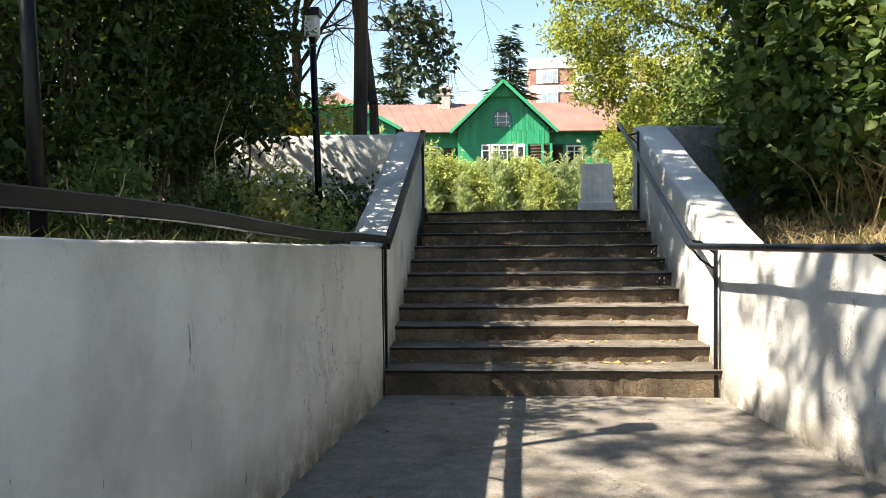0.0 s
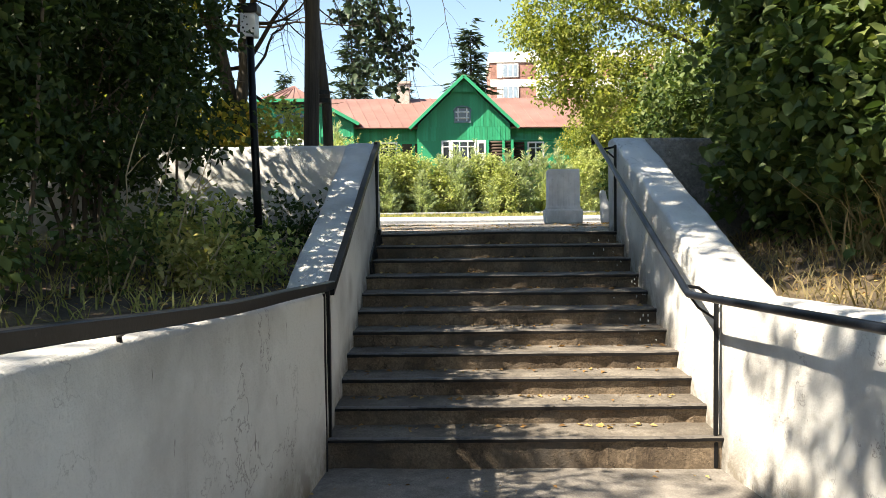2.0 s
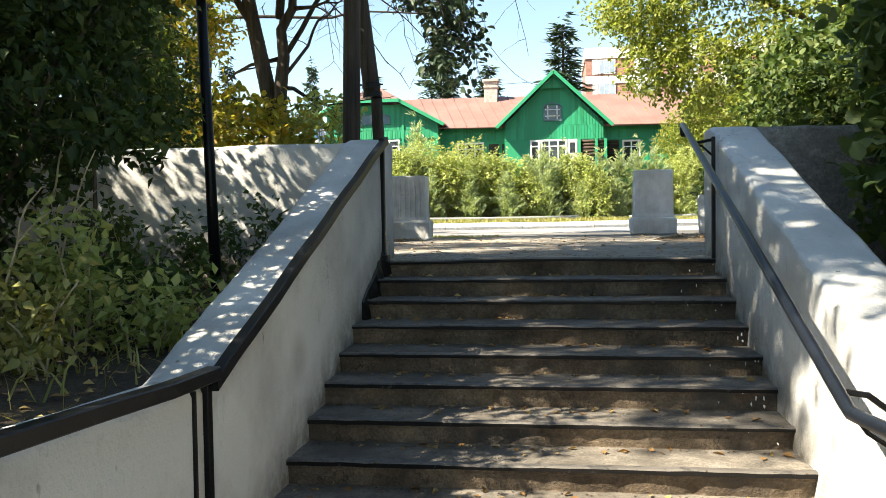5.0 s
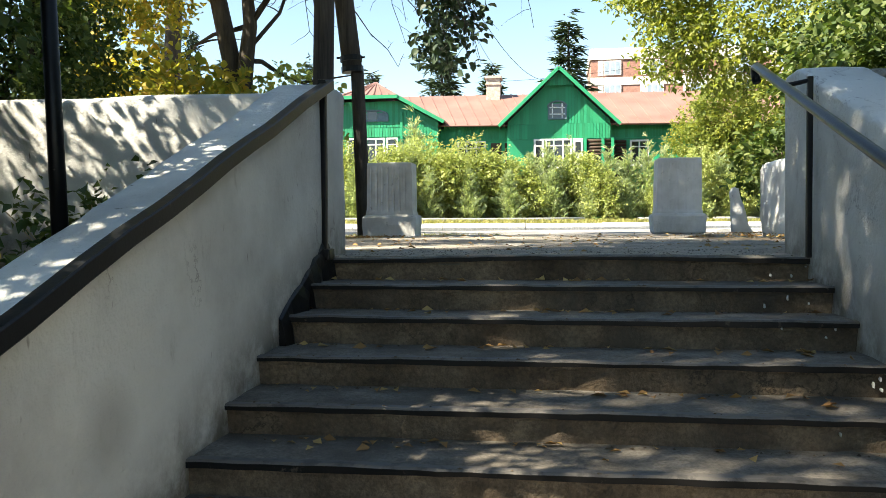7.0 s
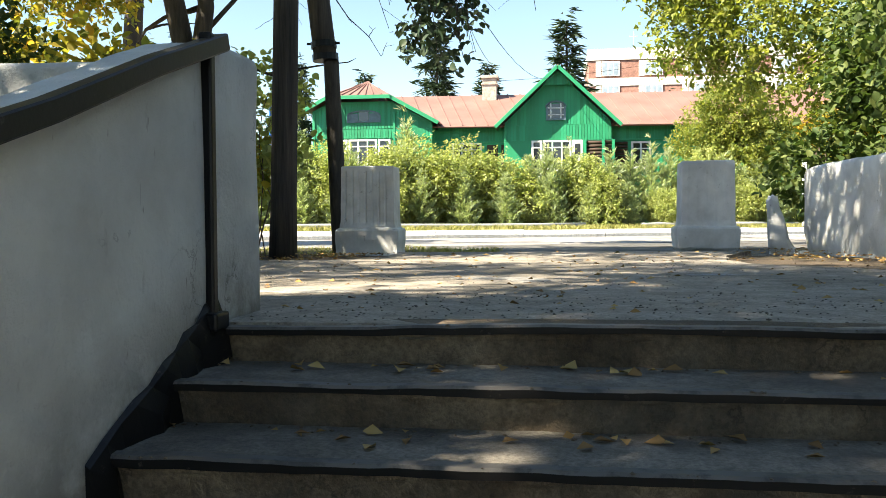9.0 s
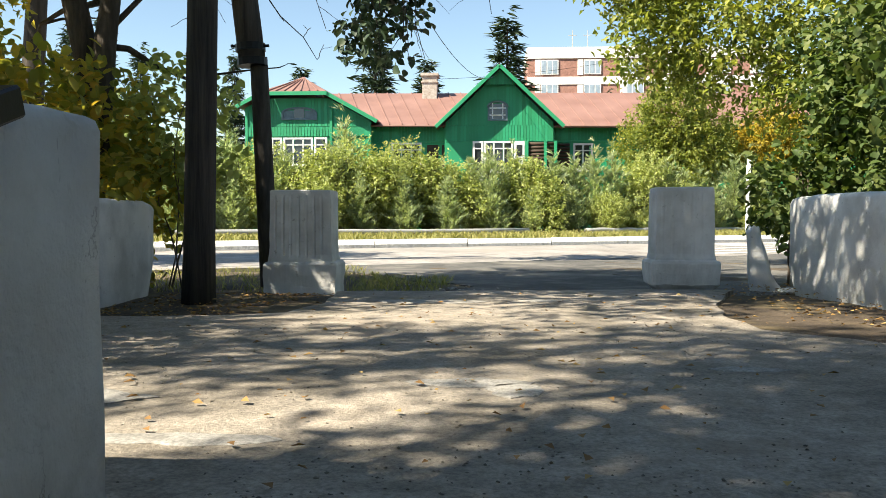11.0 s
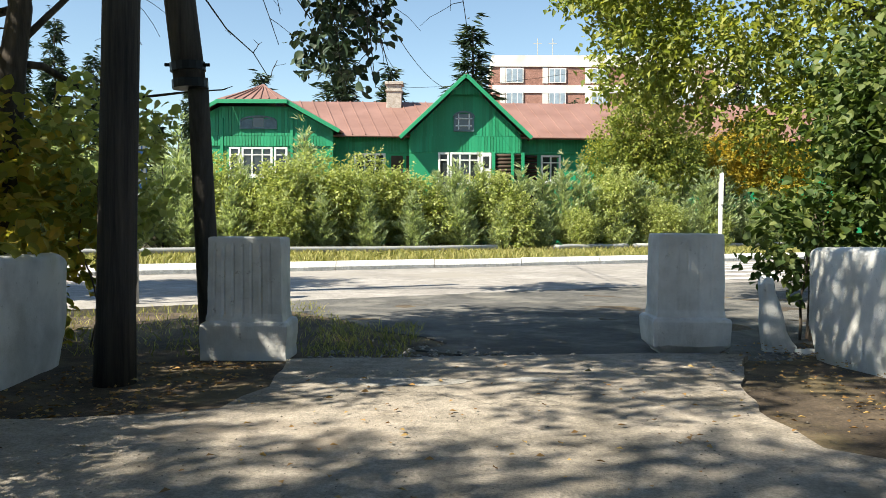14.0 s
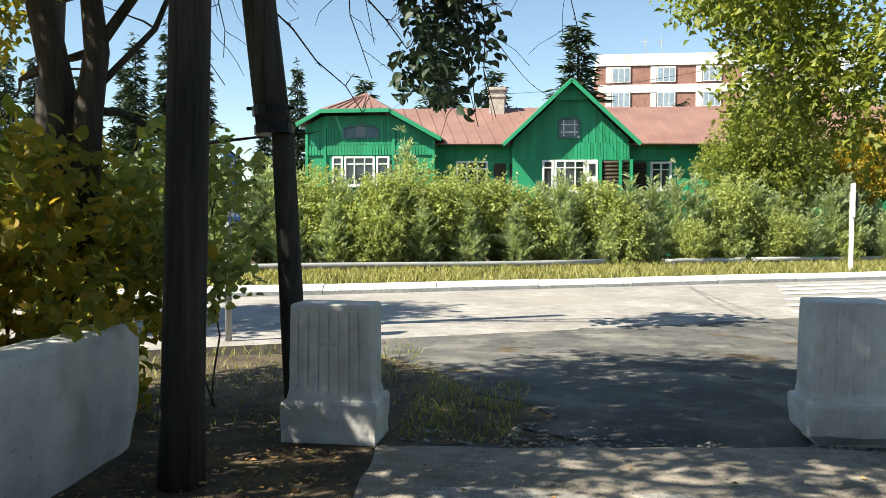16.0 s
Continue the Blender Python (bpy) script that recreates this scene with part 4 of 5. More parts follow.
def build_house():
    h = thing("house", "long green-painted timber house with a red-brown sheet roof", "house")
    Y = 52.0
    # body of walls
    bm = bmesh.new()
    box(bm, (-13.2, Y, 1.2), (22.0, Y + 9, 7.0))
    body = part("wall", bm, GREEN, h, "green boarded wall")
    part("boarding", boards(-6.5, -2.9, Y, 6.27, lambda x: 7.1), GREEN, body, kind="stuff")
    part("boarding", boards(3.2, 22.0, Y, 6.27, lambda x: 7.1), GREEN, body, kind="stuff")
    lows = [boards(a, b, Y, 4.2, lambda x: 6.0, 0.17, 0.02) for a, b in ((-6.4, -6.05), (-4.2, -3.0), (-2.4, -1.4), (3.0, 3.4), (5.0, 6.0))]
    part("boarding", merge(*lows), GREEN, body, kind="stuff")
    part("cornice", boxes(((-6.5, Y - 0.10, 6.22), (-2.8, Y, 6.30)), ((3.1, Y - 0.10, 6.22), (22, Y, 6.30)), bevel=0.01), GREEN, h)
    # main roof
    e0, e1, r1, r0 = (-9.2, Y - 0.75, 7.12), (22.8, Y - 0.75, 6.85), (22.8, Y + 4.6, 9.45), (-10.9, Y + 4.6, 9.62)
    rf = part("roof", slab_between(e0, e1, r1, r0, 0.09), ROOF, h, "red-brown painted sheet roof", False)
    seams(e0, e1, r1, r0, 46, rf)
    part("roof", slab_between((22.8, Y + 9.7, 6.85), (-10.9, Y + 9.7, 7.06), r0, r1, 0.09), ROOF, h)
    part("gutter", tube([(-6.7, Y - 0.8, 7.06), (-2.9, Y - 0.8, 7.03)], 0.05, 8), ROOF, h)
    part("gutter", tube([(3.6, Y - 0.8, 7.0), (22.5, Y - 0.8, 6.82)], 0.05, 8), ROOF, h)
    # middle gable
    ax, az = 0.16, 10.15
    slope = (az - 7.0) / 3.30
    G = Y - 0.85
    def line(x): return az - 0.22 - slope * abs(x - ax)
    bm = bmesh.new()
    vs = [bm.verts.new(p) for p in ((-2.75, G, 4.0), (3.05, G, 4.0), (3.05, G, 7.0), (ax, G, az - 0.3), (-2.75, G, 7.0))]
    f = bm.faces.new(vs)
    r = bmesh.ops.extrude_face_region(bm, geom=[f])
    bmesh.ops.translate(bm, vec=(0, 5.0, 0), verts=[v for v in r["geom"] if isinstance(v, bmesh.types.BMVert)])
    gb = part("gable_wall", bm, GREEN, h, "green boarded gable")
    part("boarding", boards(-2.7, 3.0, G, 7.05, lambda x: line(x)), GREEN, gb, kind="stuff")
    part("boarding", boards(-2.7, 3.0, G, 6.2, lambda x: 7.04, 0.16, 0.03), GREEN, gb, kind="stuff")
    part("boarding", boards(ax - 1.25, ax + 1.25, G - 0.35, 9.15, lambda x: line(x) + 0.02, 0.15, 0.03), GREEN, gb, "scalloped boarding under the peak", kind="stuff")
    for sgn in (-1, 1):
        foot = (ax + sgn * 3.34, G - 0.85, az - slope * 3.34 + 0.02)
        back = (ax + sgn * 3.34, Y + 4.4, az - slope * 3.34 + 0.02)
        top, topb = (ax, G - 0.85, az), (ax, Y + 4.4, az)
        rr = part("gable_roof", slab_between(foot, back, topb, top, 0.09), ROOF, h)
        vg = []
        for k in range(11):
            q = Vector(top).lerp(Vector(foot), k / 10)
            vg.append((q.x, q.y - 0.05, q.z - 0.10))
        part("bargeboard", bar(vg, 0.06, 0.19), GREEN, h, "green bargeboard along the gable edge")
    # attic window with a low arch
    aw = part("window", boxes(((-0.46, G - 0.12, 7.28), (0.60, G - 0.03, 7.38)), ((-0.46, G - 0.12, 7.38), (-0.36, G - 0.03, 8.0)), ((0.50, G - 0.12, 7.38), (0.60, G - 0.03, 8.0)), bevel=0.01), BLUEGREY, h, "small arched attic window")
    arch = [(0.07 + 0.53 * math.cos(a), G - 0.075, 8.0 + 0.30 * math.sin(a)) for a in [math.pi * k / 12 for k in range(13)]]
    part("arch", tube(arch, 0.055, 6), BLUEGREY, aw)
    bm = bmesh.new()
    for x in (-0.2, 0.34):
        box(bm, (x - 0.03, G - 0.10, 7.38), (x + 0.03, G - 0.04, 8.2))
    box(bm, (-0.36, G - 0.10, 7.55), (0.50, G - 0.04, 7.61))
    box(bm, (-0.36, G - 0.10, 7.92), (0.50, G - 0.04, 7.98))
    part("glazing_bar", bm, WINWHITE, aw)
    part("pane", boxes(((-0.36, G - 0.045, 7.38), (0.50, G - 0.032, 8.18))), GLASS, aw)
    # ground floor of the gable: windows, white door, log porch between posts
    window(h, -1.25, -0.68, 4.2, 6.2, G - 0.10, 1)
    window(h, -0.64, 0.90, 4.6, 6.2, G - 0.10, 3)
    d = part("door", boxes(((0.94, G - 0.14, 3.6), (1.50, G - 0.08, 6.2)), bevel=0.01), WINWHITE, h, "white glazed door")
    part("pane", boxes(((1.07, G - 0.155, 5.4), (1.37, G - 0.141, 6.0))), GLASS, d)
    for x in (1.54, 2.52, 3.05):
        part("porch_post", boxes(((x, G - 0.22, 2.2), (x + 0.16, G - 0.07, 6.2)), bevel=0.01), GREEN, h)
    for k in range(15):
        part("log", tube([(1.70, G - 0.05, 3.4 + k * 0.19), (3.05, G - 0.05, 3.4 + k * 0.19)], 0.085, 8), DARKLOG, h, "", True)
        part("log", tube([(3.22, Y - 0.1, 3.4 + k * 0.19), (3.95, Y - 0.1, 3.4 + k * 0.19)], 0.085, 8), DARKLOG, h, "", True)
    window(h, -5.7, -4.05, 4.7, 6.22, Y - 0.04, 3)
    window(h, 4.15, 5.2, 4.7, 6.15, Y - 0.04, 2)
    window(h, 10.2, 11.8, 4.6, 6.15, Y - 0.04, 3)
    # flat dark sheets on the wall stand in for the shade inside two openings
    for x in (-3.75, -2.95):
        part("shaded_opening_sheet", boxes(((x, Y - 0.03, 4.2), (x + 0.62, Y - 0.022, 6.1))), DARKLOG, h)
    # west wing with a half-hipped gable, its east slope longer than its west one
    W, wx = Y - 1.2, -10.7
    zt, cut = 8.78, 1.77
    reach = {-1: (3.05, 8.10), 1: (4.45, 7.30)}
    bm = bmesh.new()
    vs = [bm.verts.new(p) for p in ((wx - 2.75, W, 1.2), (wx + 4.0, W, 1.2), (wx + 4.0, W, 7.30), (wx + cut, W, 8.5), (wx - cut, W, 8.5), (wx - 2.75, W, 8.0))]
    f = bm.faces.new(vs)
    r = bmesh.ops.extrude_face_region(bm, geom=[f])
    bmesh.ops.translate(bm, vec=(0, 8, 0), verts=[v for v in r["geom"] if isinstance(v, bmesh.types.BMVert)])
    ww = part("wing_wall", bm, GREEN, h, "green boarded wing")
    def wline(x):
        a = abs(x - wx)
        return 8.48 if a < cut else 8.48 - (a - cut) * 0.55
    part("boarding", boards(wx - 2.7, wx + 3.95, W, 7.0, wline), GREEN, ww, kind="stuff")
    part("boarding", boards(wx - 2.7, wx + 3.95, W - 0.03, 6.47, lambda x: 6.97, 0.16, 0.05), GREEN, ww, kind="stuff")
    for x in (wx - 2.72, wx - 1.75, wx + 1.85, wx + 3.9):
        part("corner_board", boxes(((x, W - 0.10, 4.0), (x + 0.14, W, 7.9 if abs(x - wx) < 3 else 7.2)), bevel=0.01), GREEN, ww)
    for sgn in (-1, 1):
        half, zl = reach[sgn]
        a = (wx + sgn * half, W - 0.6, zl)
        b = (wx + sgn * half, W + 8.5, zl)
        c = (wx + sgn * 0.05, W + 8.5, 9.9)
        dd = (wx + sgn * 0.05, W + 2.0, 9.9)
        e = (wx + sgn * cut, W - 0.6, zt)
        bm = bmesh.new()
        top = [bm.verts.new(p) for p in (a, b, c, dd, e)]
        low = [bm.verts.new(Vector(p) - Vector((0, 0, 0.1))) for p in (a, b, c, dd, e)]
        for ring in (top, low[::-1]):
            m = ring if ring is top else low
            for ids in ((0, 3, 4), (0, 1, 2, 3)):
                bm.faces.new([m[i] for i in (ids if ring is top else ids[::-1])])
        for i in range(5):
            j = (i + 1) % 5
            bm.faces.new((top[j], top[i], low[i], low[j]))
        part("wing_roof", bm, ROOF, h)
        vg = [Vector(e).lerp(Vector(a), k / 6) + Vector((0, -0.05, -0.12)) for k in range(7)]
        part("bargeboard", bar(vg, 0.06, 0.20), GREEN, h)
    hip = [(wx - cut, W - 0.7, zt), (wx + cut, W - 0.7, zt), (wx + 0.05, W + 2.0, 9.91), (wx - 0.05, W + 2.0, 9.91)]
    hp = part("hip_roof", slab_between(*hip, 0.1), ROOF, h)
    seams(*hip, 8, hp)
    part("eave_board", boxes(((wx - cut - 0.05, W - 0.74, zt - 0.22), (wx + cut + 0.05, W - 0.68, zt - 0.02)), bevel=0.01), GREEN, h)
    # wide attic window under a low arch
    cx = wx + 0.2
    av = part("window", boxes(((cx - 0.96, W - 0.10, 7.34), (cx + 0.96, W - 0.02, 7.43)), ((cx - 0.96, W - 0.1, 7.43), (cx - 0.85, W - 0.02, 7.72)), ((cx + 0.85, W - 0.1, 7.43), (cx + 0.96, W - 0.02, 7.72)), bevel=0.01), BLUEGREY, h, "wide low arched attic window")
    part("arch", tube([(cx + 0.91 * math.cos(a), W - 0.06, 7.72 + 0.26 * math.sin(a)) for a in [math.pi * k / 12 for k in range(13)]], 0.055, 6), BLUEGREY, av)
    for a, b in ((-0.85, -0.3), (0.3, 0.85)):
        part("shutter", boxes(((cx + a, W - 0.06, 7.43), (cx + b, W - 0.035, 7.84))), BLUEGREY, av)
    part("pane", boxes(((cx - 0.28, W - 0.05, 7.43), (cx + 0.28, W - 0.038, 7.93))), GLASS, av)
    window(h, wx - 0.65, wx + 0.95, 4.9, 6.4, W - 0.10, 3)
    window(h, wx - 1.3, wx - 0.72, 4.9, 6.4, W - 0.10, 1)
    window(h, wx + 1.02, wx + 1.72, 4.9, 6.4, W - 0.10, 1)
    # chimney
    ch = part("chimney", boxes(((-4.30, Y + 3.6, 8.2), (-3.45, Y + 4.5, 10.45)), bevel=0.02), CHIMNEY, h, "limewashed brick chimney")
    part("chimney_cap", boxes(((-4.40, Y + 3.5, 10.45), (-3.35, Y + 4.6, 10.62)), ((-4.36, Y + 3.54, 10.05), (-3.39, Y + 4.56, 10.15)), bevel=0.02), CHIMNEY, ch)


build_house()


def build_apartments():
    a = thing("apartment_building", "distant brick apartment block with pale bands and white windows", "apartment building")
    Y, x0, x1, zr = 104.0, 4.1, 33.0, 21.9
    part("wall", boxes(((x0, Y, 1), (x1, Y + 12, zr - 0.4))), APTRED, a)
    part("parapet", boxes(((x0 - 0.15, Y - 0.15, zr - 1.3), (x1 + 0.15, Y + 12.1, zr))), APTWHITE, a, "pale roof parapet")
    for k in range(7):
        z = 18.15 - 2.75 * k
        part("band", boxes(((x0 - 0.06, Y - 0.10, z - 0.55), (x1, Y, z + 0.35))), APTWHITE, a, "pale panel band")
    for k in range(4):
        zt = 20.45 - 2.75 * k
        for j in range(7):
            x = 5.6 + j * 4.9
            w = part("window", boxes(((x, Y - 0.14, zt - 1.7), (x + 2.0, Y - 0.11, zt))), WINWHITE, a, "white window with three lights")
            for c in range(3):
                part("pane", boxes(((x + 0.1 + c * 0.63, Y - 0.16, zt - 1.58), (x + 0.60 + c * 0.63, Y - 0.142, zt - 0.14))), APTGLASS, w)
            part("pier", boxes(((x - 0.7, Y - 0.08, zt - 1.75), (x - 0.06, Y, zt + 0.05))), APTWHITE, a)
    for x in (9.5, 11.3):
        part("antenna", merge(tube([(x, Y + 3, zr - 0.2), (x, Y + 3, zr + 2.6)], 0.05, 6), tube([(x - 0.5, Y + 3, zr + 2.0), (x + 0.5, Y + 3, zr + 2.0)], 0.04, 5)), PIPE, a)


build_apartments()


# ---- trees and shrubs ----
def shrub(name, label, category, blobs, sprigs, per, leaf, mat, seed, foot, stems=9, stem_mat=TWIG, group="", stemr=0.022, **kw):
    t = thing(name, label, category, group)
    g = random.Random(seed)
    sh = []
    for k in range(stems):
        b = blobs[k % len(blobs)]
        x0, y0 = b[0] + g.uniform(-0.7, 0.7) * b[3] * 0.6, b[1] + g.uniform(-0.7, 0.7) * b[4] * 0.6
        top = (b[0] + g.uniform(-1, 1) * b[3] * 0.8, b[1] + g.uniform(-1, 1) * b[4] * 0.8, b[2] + g.uniform(0.0, 0.8) * b[5])
        s, pts = limb((x0, y0, foot(x0, y0) - 0.05), top, stemr * g.uniform(0.7, 1.3), 0.006, seed * 31 + k, 0.16, 8, 6)
        sh = [s]
        for q in (3, 4, 5, 6):
            e = pts[q] + Vector((g.uniform(-1, 1), g.uniform(-1, 1), g.uniform(0.1, 0.9))) * b[3] * 0.45
            sh.append(limb(pts[q], e, stemr * 0.45, 0.003, seed * 77 + k * 9 + q, 0.15, 5, 4)[0])
        part("stem", merge(*sh), stem_mat, t, "", True)
    part("crown", crown_mesh(name + "_leaves", blobs, sprigs, per, leaf, mat, seed, **kw), mat, t)
    return t


def tree(name, label, category, trunk, limbs, blobs, sprigs, per, leaf, leaf_mat, bark, seed, r0=0.18, r1=0.08, **kw):
    t = thing(name, label, category)
    n = len(trunk)
    part("trunk", tube(trunk, [r0 + (r1 - r0) * i / (n - 1) for i in range(n)], 14), bark, t, "", True)
    g = random.Random(seed)
    sh = []
    for k, b in enumerate(limbs):
        s, pts = limb(b[0], b[1], b[2], b[2] * 0.25, seed * 13 + k, 0.13, 9, 7)
        sh = [s]
        for q in range(2, 9):
            e = pts[q] + Vector((g.uniform(-1, 1), g.uniform(-1, 1), g.uniform(-0.4, 0.9))) * (b[2] * 14)
            s2, p2 = limb(pts[q], e, b[2] * 0.32, 0.004, seed * 91 + k * 17 + q, 0.2, 6, 5)
            sh.append(s2)
            e2 = p2[3] + Vector((g.uniform(-1, 1), g.uniform(-1, 1), g.uniform(-0.8, 0.4))) * (b[2] * 9)
            sh.append(limb(p2[3], e2, b[2] * 0.15, 0.003, seed * 7 + k * 5 + q, 0.22, 5, 4)[0])
        part("limb", merge(*sh), bark, t, "", True)
    part("crown", crown_mesh(name + "_leaves", blobs, sprigs, per, leaf, leaf_mat, seed, **kw), leaf_mat, t)
    return t


# dense dark thicket on the west terrace
for k, (blobs, seed) in enumerate((
        ([(-3.55, 6.6, 2.9, 1.15, 1.2, 1.25), (-3.6, 6.9, 3.4, 0.9, 0.9, 0.8)], 11),
        ([(-4.2, 4.6, 2.8, 1.4, 1.3, 1.5), (-3.6, 5.0, 3.6, 1.0, 1.0, 0.8)], 12),
        ([(-4.6, 2.6, 2.6, 1.6, 1.3, 1.5), (-4.2, 2.9, 3.7, 1.1, 1.1, 0.8)], 13),
        ([(-5.9, 7.0, 3.0, 1.4, 1.5, 1.6)], 14),
        ([(-6.6, 4.6, 3.1, 1.6, 1.6, 1.8)], 15))):
    shrub("lilac_bush", "dense dark green lilac thicket with bare brown stems inside", "bush", blobs, 2100, 8, 0.085, L_DARK, seed, left_soil, 16, TWIG, "west terrace thicket", 0.022, shell=0.5)
# low weeds in front of the thicket
def weed(name, x, y, h, seed, mat, soil, n=60, leaf=0.07):
    g = random.Random(seed)
    t = thing(name, "leafy weed clump with pale tops in the soil", "weed", "weeds")
    sh, tops = [], []
    for k in range(7):
        e = (x + g.uniform(-0.3, 0.3), y + g.uniform(-0.3, 0.3), soil(x, y) + h * g.uniform(0.6, 1.1))
        s, pts = limb((x + g.uniform(-0.1, 0.1), y + g.uniform(-0.1, 0.1), soil(x, y) - 0.03), e, 0.007, 0.003, seed * 5 + k, 0.12, 7, 5)
        part("stem", s, DRYSTALK, t)
        tops += [(p.x, p.y, p.z, 0.07, 0.07, 0.07) for p in pts[2:]]
    part("leaves", crown_mesh("weed_leaves", tops, n, 6, leaf, mat, seed, shell=0.1), mat, t)


for k, (x, y, h, m) in enumerate(((-2.35, 5.75, 0.75, L_HEDGE), (-2.15, 5.2, 0.40, L_GRASS), (-2.7, 5.0, 0.55, L_BUSH), (-2.9, 4.0, 0.6, L_BUSH), (-2.2, 6.6, 0.35, L_BUSH), (-2.75, 6.3, 0.6, L_BUSH), (-2.6, 3.0, 0.5, L_BUSH), (-2.0, 6.0, 0.3, L_HEDGE), (-3.2, 7.9, 0.6, L_BUSH), (-2.6, 8.2, 0.5, L_BUSH), (-2.1, 8.3, 0.55, L_DARK))):
    weed("weed", x, y, h, 40 + k, m, left_soil, 90)
# tall pale dead stalks
for k, (x, y, h) in enumerate(((-2.55, 5.9, 1.05), (-2.85, 5.4, 1.25), (-3.0, 6.4, 1.5), (-2.45, 5.3, 0.8))):
    s, pts = limb((x, y, left_soil(x, y) - 0.03), (x + 0.28, y + 0.1, left_soil(x, y) + h), 0.010, 0.003, 300 + k, 0.10, 9, 5)
    e, _ = limb(pts[5], pts[5] + Vector((0.18, 0.0, 0.16)), 0.005, 0.002, 320 + k, 0.1, 5, 4)
    tagged(part("dead_stalk", merge(s, e), DRYSTALK), "pale dry dead stalk standing in the weeds", "dead stalk", "dead stalks")

# bush behind the cross wall on the west, and the thicket round the double-trunked tree
shrub("hazel_bush", "tall green hazel bush behind the whitewashed wall", "bush", [(-5.2, 10.6, 2.8, 1.3, 1.2, 1.6), (-5.6, 11.6, 3.6, 1.2, 1.1, 1.2), (-6.9, 10.3, 3.3, 1.4, 1.3, 1.9)], 4200, 8, 0.085, L_BUSH, 21, upper_soil, 14, TWIG)
shrub("hazel_bush", "leafy bush turning yellow and brown behind the low wall", "bush", [(-4.75, 14.9, 2.7, 0.75, 1.0, 1.0), (-5.6, 13.9, 2.55, 0.9, 1.1, 1.0), (-4.9, 16.3, 2.5, 0.9, 0.9, 1.05), (-6.4, 15.2, 2.9, 1.2, 1.2, 1.2)], 950, 8, 0.14, L_MIX, 22, upper_soil, 16, TWIG, ovate=True)
shrub("young_shrub", "thin green shrub between the two dark poles", "bush", [(-3.95, 16.4, 3.0, 0.5, 0.6, 0.85)], 190, 7, 0.11, L_HEDGE, 23, upper_soil, 5, TWIG, "", 0.012, ovate=True)
# its high crown parts over the plaza are unseen, added to shade gate and apron
double = tree("double_trunk_tree", "dark double-trunked tree with sparse yellowing leaves", "tree", [(-4.75, 15.9, 1.2), (-4.74, 15.9, 2.2), (-4.7, 15.88, 3.0), (-4.78, 15.86, 3.8), (-5.05, 15.8, 5.2), (-5.35, 15.7, 7.0)],
     [((-4.72, 15.9, 3.0), (-4.25, 15.8, 6.2), 0.15), ((-4.45, 15.85, 4.6), (-2.6, 16.4, 7.4), 0.05), ((-5.0, 15.8, 5.0), (-6.8, 15.2, 8.0), 0.07), ((-4.5, 15.85, 4.2), (-3.6, 17.5, 6.2), 0.035), ((-5.2, 15.75, 6.0), (-3.8, 14.8, 8.2), 0.06), ((-4.6, 15.85, 5.2), (-2.0, 11.6, 7.8), 0.055), ((-4.2, 15.8, 6.3), (-2.2, 17.6, 4.9), 0.022), ((-4.2, 15.8, 6.5), (-1.5, 18.2, 5.2), 0.022), ((-4.3, 15.8, 5.8), (-2.7, 18.0, 4.2), 0.018)],
     [(-6.4, 14.6, 6.6, 1.6, 1.6, 1.2), (-4.8, 15.4, 7.6, 1.9, 1.8, 1.1), (-6.6, 16.2, 5.3, 1.0, 1.2, 0.8), (-5.7, 12.6, 6.0, 1.4, 1.4, 1.0), (-2.6, 13.0, 7.3, 1.2, 1.1, 0.7), (-1.7, 10.9, 7.9, 1.2, 1.1, 0.6), (-3.2, 14.6, 8.0, 1.2, 1.1, 0.7), (-2.9, 12.6, 6.6, 1.0, 0.9, 0.5), (-3.4, 13.7, 7.5, 1.0, 0.9, 0.5), (-4.6, 13.3, 7.7, 1.3, 1.2, 0.6)], 4700, 8, 0.13, L_MIX, BARK, 24, 0.20, 0.10, shell=0.3)
def hanging_twigs(parent):
    g = random.Random(77)
    for k in range(13):
        a = Vector((-4.4 + 0.27 * k + g.uniform(-0.1, 0.1), 16.6 + g.uniform(-0.4, 1.2), 6.9 + g.uniform(-0.4, 0.4)))
        b = a + Vector((g.uniform(0.2, 0.9), g.uniform(-0.3, 0.5), -g.uniform(1.8, 2.9)))
        s, pts = limb(a, b, 0.012, 0.004, 500 + k, 0.16, 9, 5)
        sh = [s]
        for q in (3, 4, 5, 6, 7):
            e = pts[q] + Vector((g.uniform(-0.5, 0.6), g.uniform(-0.2, 0.2), -g.uniform(0.15, 0.6)))
            sh.append(limb(pts[q], e, 0.005, 0.0025, 540 + 9 * k + q, 0.18, 6, 4)[0])
        part("twig", merge(*sh), BARK, parent, "thin bare hanging twig")


hanging_twigs(double)
